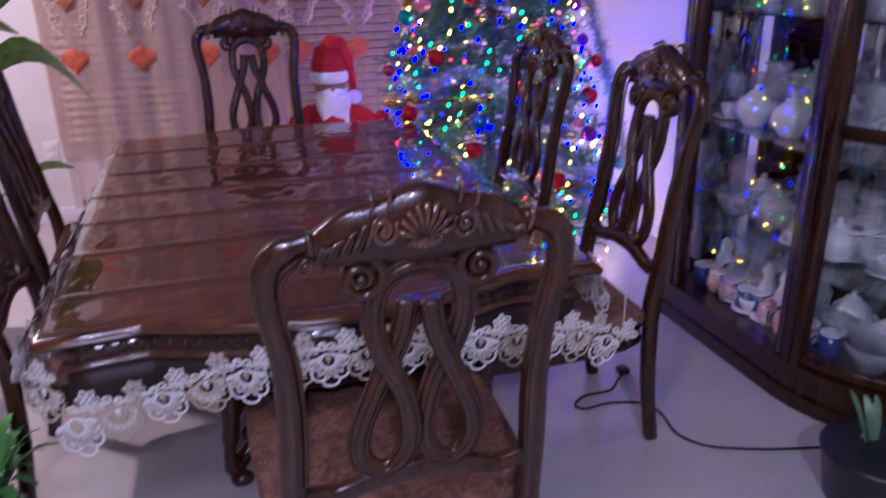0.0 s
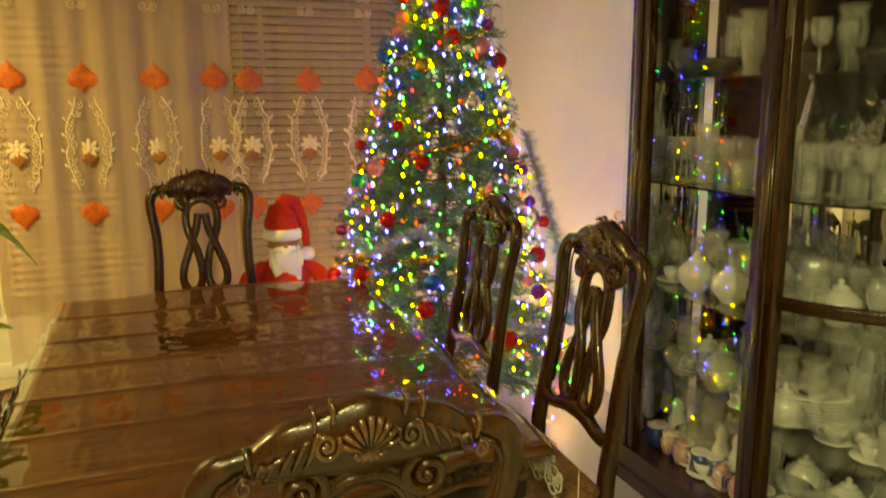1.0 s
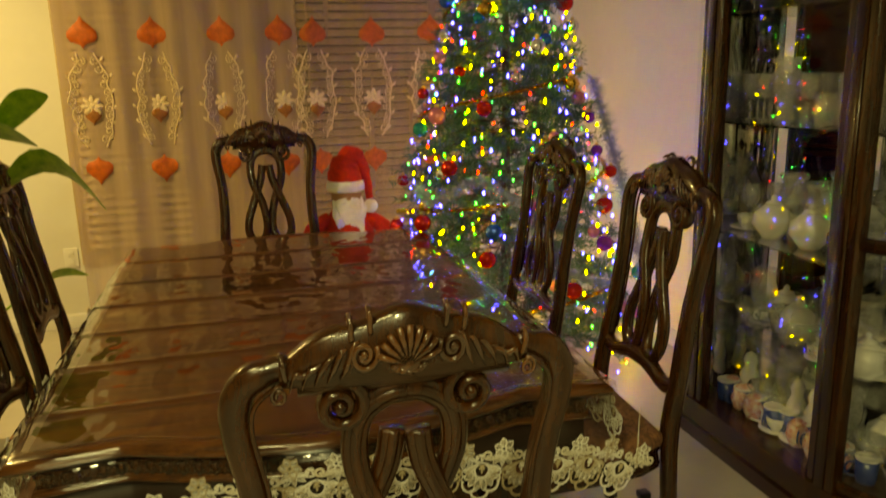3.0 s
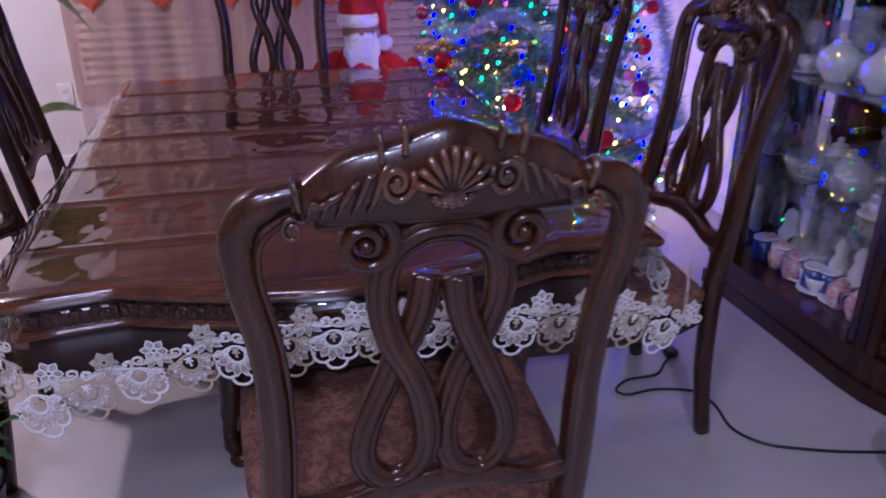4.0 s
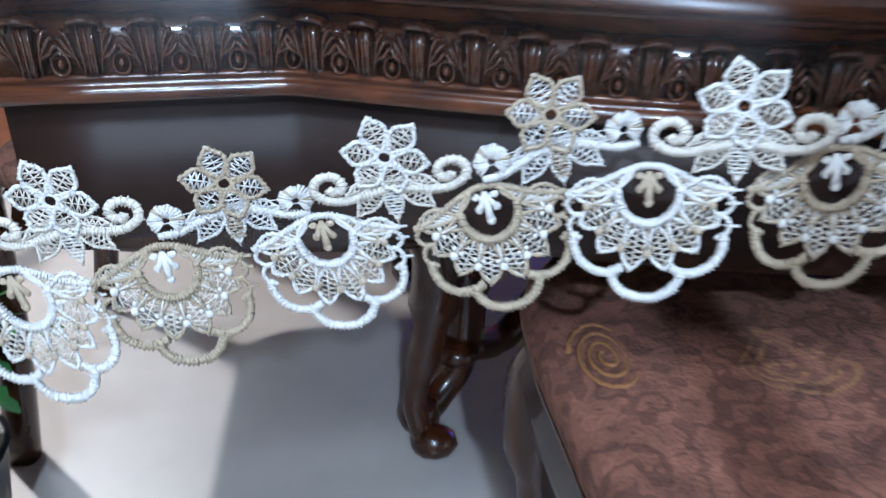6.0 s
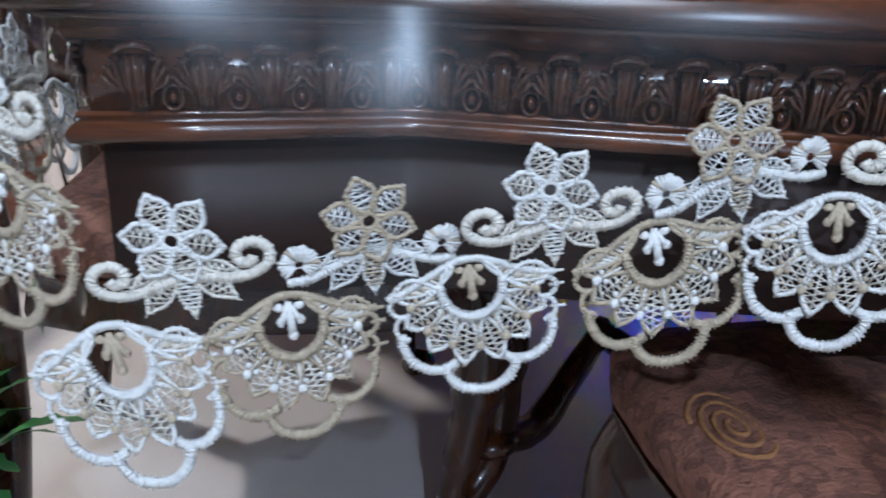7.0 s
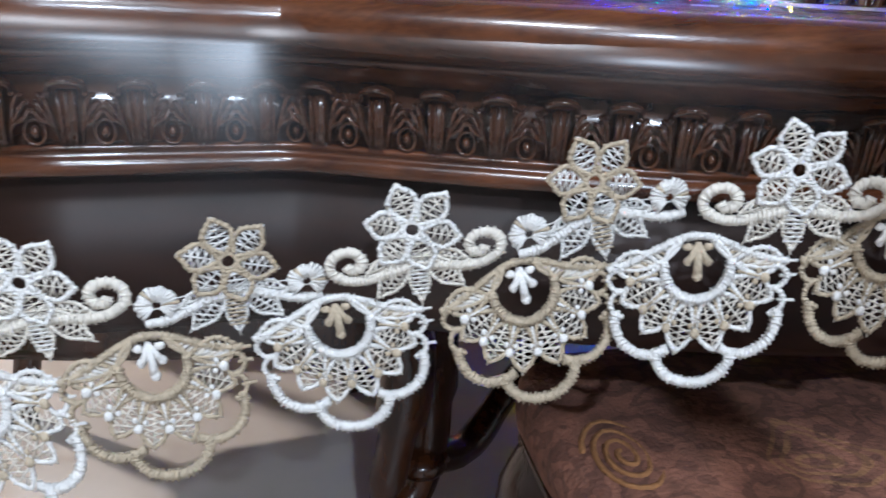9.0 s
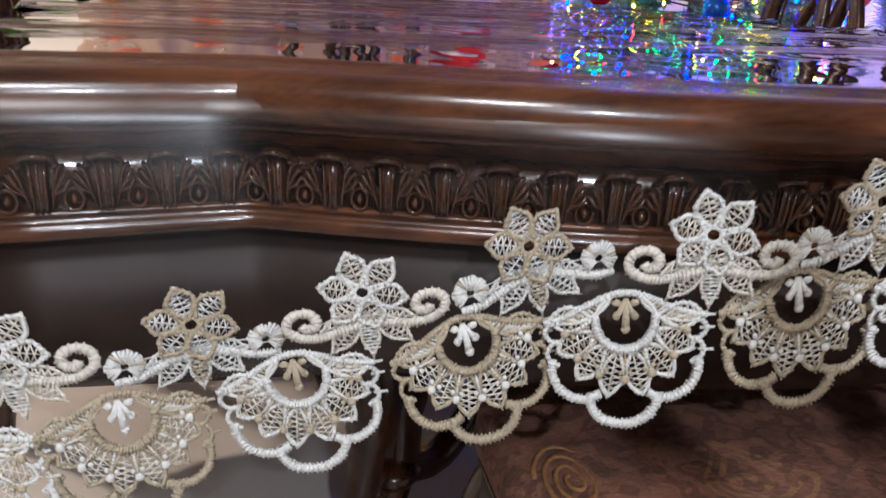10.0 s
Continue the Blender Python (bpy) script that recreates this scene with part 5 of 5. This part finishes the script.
kind("wine_glass", "clear crystal stemmed wine glass", "glass", [("bowl", bm_lathe([(0.004, 0.075), (0.02, 0.085), (0.031, 0.11), (0.033, 0.14), (0.03, 0.165), (0.0285, 0.1655)], closed_top=False), CRYSTAL), ("stem", bm_lathe([(0.03, 0), (0.028, 0.003), (0.006, 0.008), (0.004, 0.03), (0.006, 0.045), (0.004, 0.075)]), CRYSTAL)])
kind("tumbler", "clear cut-crystal drinking tumbler", "glass", [("cup", bm_lathe([(0.028, 0), (0.032, 0.004), (0.036, 0.1), (0.034, 0.1005)], closed_top=False), CRYSTAL)])
kind("crystal_vase", "clear tall cut-crystal vase", "vase", [("body", bm_lathe([(0.035, 0), (0.036, 0.01), (0.028, 0.03), (0.045, 0.1), (0.05, 0.15), (0.04, 0.19), (0.055, 0.22), (0.052, 0.2205)], closed_top=False), CRYSTAL)])
kind("crystal_bowl", "clear wide cut-crystal bowl", "bowl", [("body", bm_lathe([(0.04, 0), (0.045, 0.01), (0.075, 0.05), (0.095, 0.1), (0.091, 0.1005)], 24, closed_top=False), CRYSTAL)])
kind("dark_bowl", "dark glazed footed china bowl", "bowl", [("body", bm_lathe([(0.035, 0), (0.035, 0.012), (0.06, 0.03), (0.085, 0.07), (0.08, 0.07), (0.055, 0.035), (0.01, 0.02)], 24), DARK_CHINA)])
kind("blue_mug", "dark blue china mug with a white rim", "mug", [("cup", bm_lathe([(0.03, 0), (0.034, 0.004), (0.036, 0.085), (0.033, 0.085), (0.03, 0.01)]), BLUE_CHINA), ("rim", bm_lathe([(0.0365, 0.08), (0.0375, 0.083), (0.0365, 0.087), (0.033, 0.086)]), CHINA), ("handle", bm_handle(0.034, 0.045, 0.05), BLUE_CHINA)])
kind("china_cup", "white china teacup on its saucer", "cup", [("cup", bm_lathe([(0.02, 0), (0.021, 0.006), (0.034, 0.025), (0.04, 0.055), (0.037, 0.055), (0.03, 0.025), (0.01, 0.012)]), CHINA), ("saucer", bm_lathe([(0.02, -0.001), (0.045, 0.002), (0.065, 0.01), (0.063, 0.012), (0.02, 0.004)]), CHINA), ("handle", bm_handle(0.036, 0.035, 0.03), CHINA)])
kind("teapot", "white china teapot with lid", "teapot", [("body", bm_lathe([(0.035, 0), (0.04, 0.01), (0.07, 0.05), (0.065, 0.09), (0.035, 0.115), (0.03, 0.12)], 22), CHINA), ("lid", bm_lathe([(0.033, 0.12), (0.025, 0.13), (0.008, 0.137), (0.012, 0.148), (0.002, 0.155)]), CHINA), ("handle", bm_handle(0.06, 0.065, 0.07), CHINA)])
kind("flowered_jar", "white china jar with red flowers", "jar", [("body", bm_lathe([(0.028, 0), (0.03, 0.004), (0.042, 0.04), (0.034, 0.075), (0.03, 0.08), (0.02, 0.08)]), RED_CHINA), ("lid", bm_lathe([(0.032, 0.081), (0.02, 0.092), (0.005, 0.098)]), RED_CHINA)])
kind("figurine", "small white porcelain ornament", "figurine", [("body", bm_lathe([(0.035, 0), (0.04, 0.01), (0.03, 0.05), (0.036, 0.09), (0.02, 0.13), (0.026, 0.155), (0.016, 0.18), (0.002, 0.19)], 12, 1.3), CHINA)])
pl = thing("plate_stack", pose(0, 0, -50), "tall stack of white china plates", "plate stack", "plate stacks in the china cabinet")
for k in range(9):
    bm = bmesh.new()
    lathe(bm, [(0.06, 0.0), (0.065, 0.002), (0.11, 0.012), (0.122, 0.016), (0.121, 0.018), (0.06, 0.005)], 28)
    part("plate", bm, CHINA, pl).matrix_basis = pose(rng.uniform(-0.002, 0.002), rng.uniform(-0.002, 0.002), 0.012 * k)
KINDS["plate_stack"] = pl
kind("glass_dish", "clear glass oval serving dish on edge", "dish", [("body", bm_lathe([(0.05, 0), (0.06, 0.005), (0.11, 0.02), (0.12, 0.03), (0.115, 0.032), (0.055, 0.01)], 26, 1.2), CRYSTAL)])


def stock(z, names, front, back, n, y0=1.55, y1=2.52):
    """Rows of things on a shelf: front row at x = front, rear row at x = back."""
    for x in (front, (front + back) / 2, back):
        y = y1
        while y > y0:
            name = names[rng.randrange(len(names))]
            step = {"plate_stack": 0.26, "crystal_bowl": 0.2, "dark_bowl": 0.18, "teapot": 0.19, "crystal_vase": 0.12, "china_cup": 0.14, "glass_dish": 0.26}.get(name, 0.09)
            y -= step / 2
            if not (y < 1.8 and x < 1.98 + (1.8 - y) * 0.45):
                m = pose(x + rng.uniform(-0.01, 0.01), y, z + 0.001, 0, 0, rng.uniform(0, 360))
                if name == "glass_dish":
                    m = pose(x, y, z + 0.12, 0, 72, 0)
                copy_thing(KINDS[name], m)
            y -= step / 2


stock(0.155, ["blue_mug", "flowered_jar", "blue_mug", "china_cup"], 1.955, 1.985, 2, 1.6)
stock(0.155, ["teapot", "figurine", "crystal_bowl", "crystal_vase"], 2.05, 2.2, 2)
stock(0.47, ["plate_stack", "crystal_bowl", "teapot", "china_cup"], 2.03, 2.16, 2)
stock(0.86, ["china_cup", "wine_glass", "crystal_vase", "teapot", "tumbler"], 1.97, 2.18, 2)
stock(1.27, ["tumbler", "wine_glass", "crystal_vase", "wine_glass", "tumbler"], 1.97, 2.21, 2)
stock(1.27, ["wine_glass", "tumbler"], 2.0, 2.12, 2)
stock(1.65, ["wine_glass", "dark_bowl", "crystal_vase", "wine_glass"], 1.99, 2.2, 2)
stock(0.86, ["wine_glass", "tumbler", "crystal_vase"], 2.0, 2.24, 2)
stock(0.47, ["crystal_bowl", "tumbler", "crystal_vase"], 2.08, 2.24, 2)
for ob in KINDS.values():
    for c in ob.children:
        bpy.data.objects.remove(c)
    bpy.data.objects.remove(ob)
dish = thing("glass_plate", pose(1.98, 1.62, 0.27, 0, 60, 20), "thick iridescent glass plate on edge", "plate")
bm = bmesh.new()
lathe(bm, [(0.03, 0), (0.07, 0.004), (0.10, 0.02), (0.105, 0.03), (0.098, 0.03), (0.06, 0.012)], 26)
part("dish", bm, CRYSTAL, dish)

# ---- plants, cable and wall socket ----


def leaf(bm, base, tip, width, droop, tilt=0.9, teeth=0):
    base, tip = Vector(base), Vector(tip)
    d = tip - base
    side = (d.cross(Vector((0, 0, 1))).normalized() + Vector((0, 0, tilt))).normalized()
    rows = []
    n = 2 * teeth if teeth else 8
    for k in range(n + 1):
        t = k / n
        c = base + d * t + Vector((0, 0, droop * math.sin(math.pi * t) - 0.0))
        w = width * math.sin(math.pi * min(1, t * 0.92 + 0.06)) ** 0.8 / 2 * (0.62 if teeth and k % 2 == 0 else 1.0)
        rows.append([bm.verts.new(c + side * (w * u) + Vector((0, 0, 0.12 * w * abs(u)))) for u in (-1, -0.5, 0, 0.5, 1)])
    for a, b in zip(rows, rows[1:]):
        for k in range(4):
            bm.faces.new((a[k], a[k + 1], b[k + 1], b[k]))


def potted(name, m, pot_material, pot_prof, leaves, label, leaf_material, stems=True, teeth=0):
    ob = thing(name, m, label, "plant")
    bm = bmesh.new()
    lathe(bm, pot_prof, 26)
    part("pot", bm, pot_material, ob)
    bm = bmesh.new()
    lathe(bm, [(0.001, pot_prof[-1][1] - 0.02), (pot_prof[-1][0] - 0.012, pot_prof[-1][1] - 0.02)], 20)
    part("soil", bm, BARK, ob)
    for base, tip, w, droop in leaves:
        bm = bmesh.new()
        if stems:
            sweep(bm, smooth_line([(0, 0, pot_prof[-1][1] - 0.03), (base[0] * 0.4, base[1] * 0.4, (base[2] + pot_prof[-1][1]) * 0.55), base], 4), 0.012, normal=(0.3, 1, 0.1), n=6)
        leaf(bm, base, tip, w, droop, 0.35 if teeth else 0.9, teeth)
        part("leaf", bm, leaf_material, ob)
    return ob


pot_prof = [(0.10, 0.0), (0.11, 0.005), (0.15, 0.26), (0.165, 0.265), (0.165, 0.30), (0.15, 0.30)]
potted("dumb_cane_plant", pose(-1.03, 3.2, 0), TERRA, pot_prof,
       [((0.33, -0.18, 1.10), (0.67, -0.2, 1.0), 0.15, 0.13), ((0.33, -0.18, 1.28), (0.53, -0.22, 1.42), 0.14, 0.03), ((0.31, -0.18, 1.29), (0.49, -0.28, 1.25), 0.12, 0.02), ((-0.1, 0.0, 1.0), (-0.4, 0.05, 1.15), 0.13, 0.06),
        ((0.05, 0.1, 0.95), (0.22, 0.35, 1.1), 0.13, 0.06), ((-0.05, -0.12, 0.85), (-0.2, -0.42, 0.95), 0.13, 0.06), ((0.2, 0.5, 0.55), (0.42, 0.6, 0.57), 0.08, 0.04)],
       "tall leafy green and cream houseplant in terracotta pot", PLANT)
potted("fern_plant", pose(-0.62, 1.82, 0), BLACK, [(0.07, 0.0), (0.075, 0.004), (0.095, 0.13), (0.1, 0.14), (0.092, 0.14)],
       [((0.03 * math.cos(k * 0.9), 0.03 * math.sin(k * 0.9), 0.17), ((0.13 + 0.035 * (k % 3)) * math.cos(k * 0.9), (0.13 + 0.035 * (k % 3)) * math.sin(k * 0.9), 0.20 + 0.055 * (k % 4)), 0.085, 0.05) for k in range(24)],
       "low bushy green houseplant in a dark pot", PLANT_BUSH, teeth=7)
potted("aloe_plant", pose(1.72, 1.30, 0), BLACK, [(0.12, 0.0), (0.125, 0.006), (0.15, 0.15), (0.155, 0.16), (0.145, 0.17)],
       [((0.03 * math.cos(k * 1.1), 0.03 * math.sin(k * 1.1), 0.15), (0.10 * math.cos(k * 1.1), 0.10 * math.sin(k * 1.1), 0.24 + 0.04 * (k % 3)), 0.028, 0.02) for k in range(8)],
       "spiky green aloe in a black plastic pot", PLANT_DARK, False)
cable = thing("power_cable", pose(0, 0, 0), "thin black power cable lying on the floor with a plug", "cable")
bm = bmesh.new()
sweep(bm, smooth_line([(1.40, 2.13, 0.006), (1.36, 2.10, 0.005), (1.30, 2.045, 0.005), (1.20, 2.04, 0.005), (1.14, 2.0, 0.005), (1.16, 1.965, 0.005), (1.26, 1.97, 0.005), (1.37, 1.93, 0.005), (1.39, 1.85, 0.005), (1.375, 1.74, 0.005), (1.42, 1.66, 0.005), (1.50, 1.615, 0.005), (1.62, 1.57, 0.005), (1.78, 1.53, 0.005)], 6), 0.009, normal=(0, 0, 1), n=6)
part("cord", bm, BLACK, cable)
bm = bmesh.new()
box(bm, 1.385, 2.125, 0.0, 1.425, 2.165, 0.026, 0.006)
part("plug", bm, BLACK, cable)
sock = thing("wall_socket", pose(-0.90, Y1, 0.44), "white double wall socket plate", "socket")
bm = bmesh.new()
box(bm, -0.04, -0.008, -0.058, 0.04, 0, 0.058, 0.003)
part("plate", bm, TRIM, sock)
for dz in (-0.025, 0.025):
    bm = bmesh.new()
    box(bm, -0.017, -0.011, dz - 0.014, 0.017, -0.0075, dz + 0.014, 0.002)
    part("outlet", bm, TRIM, sock)
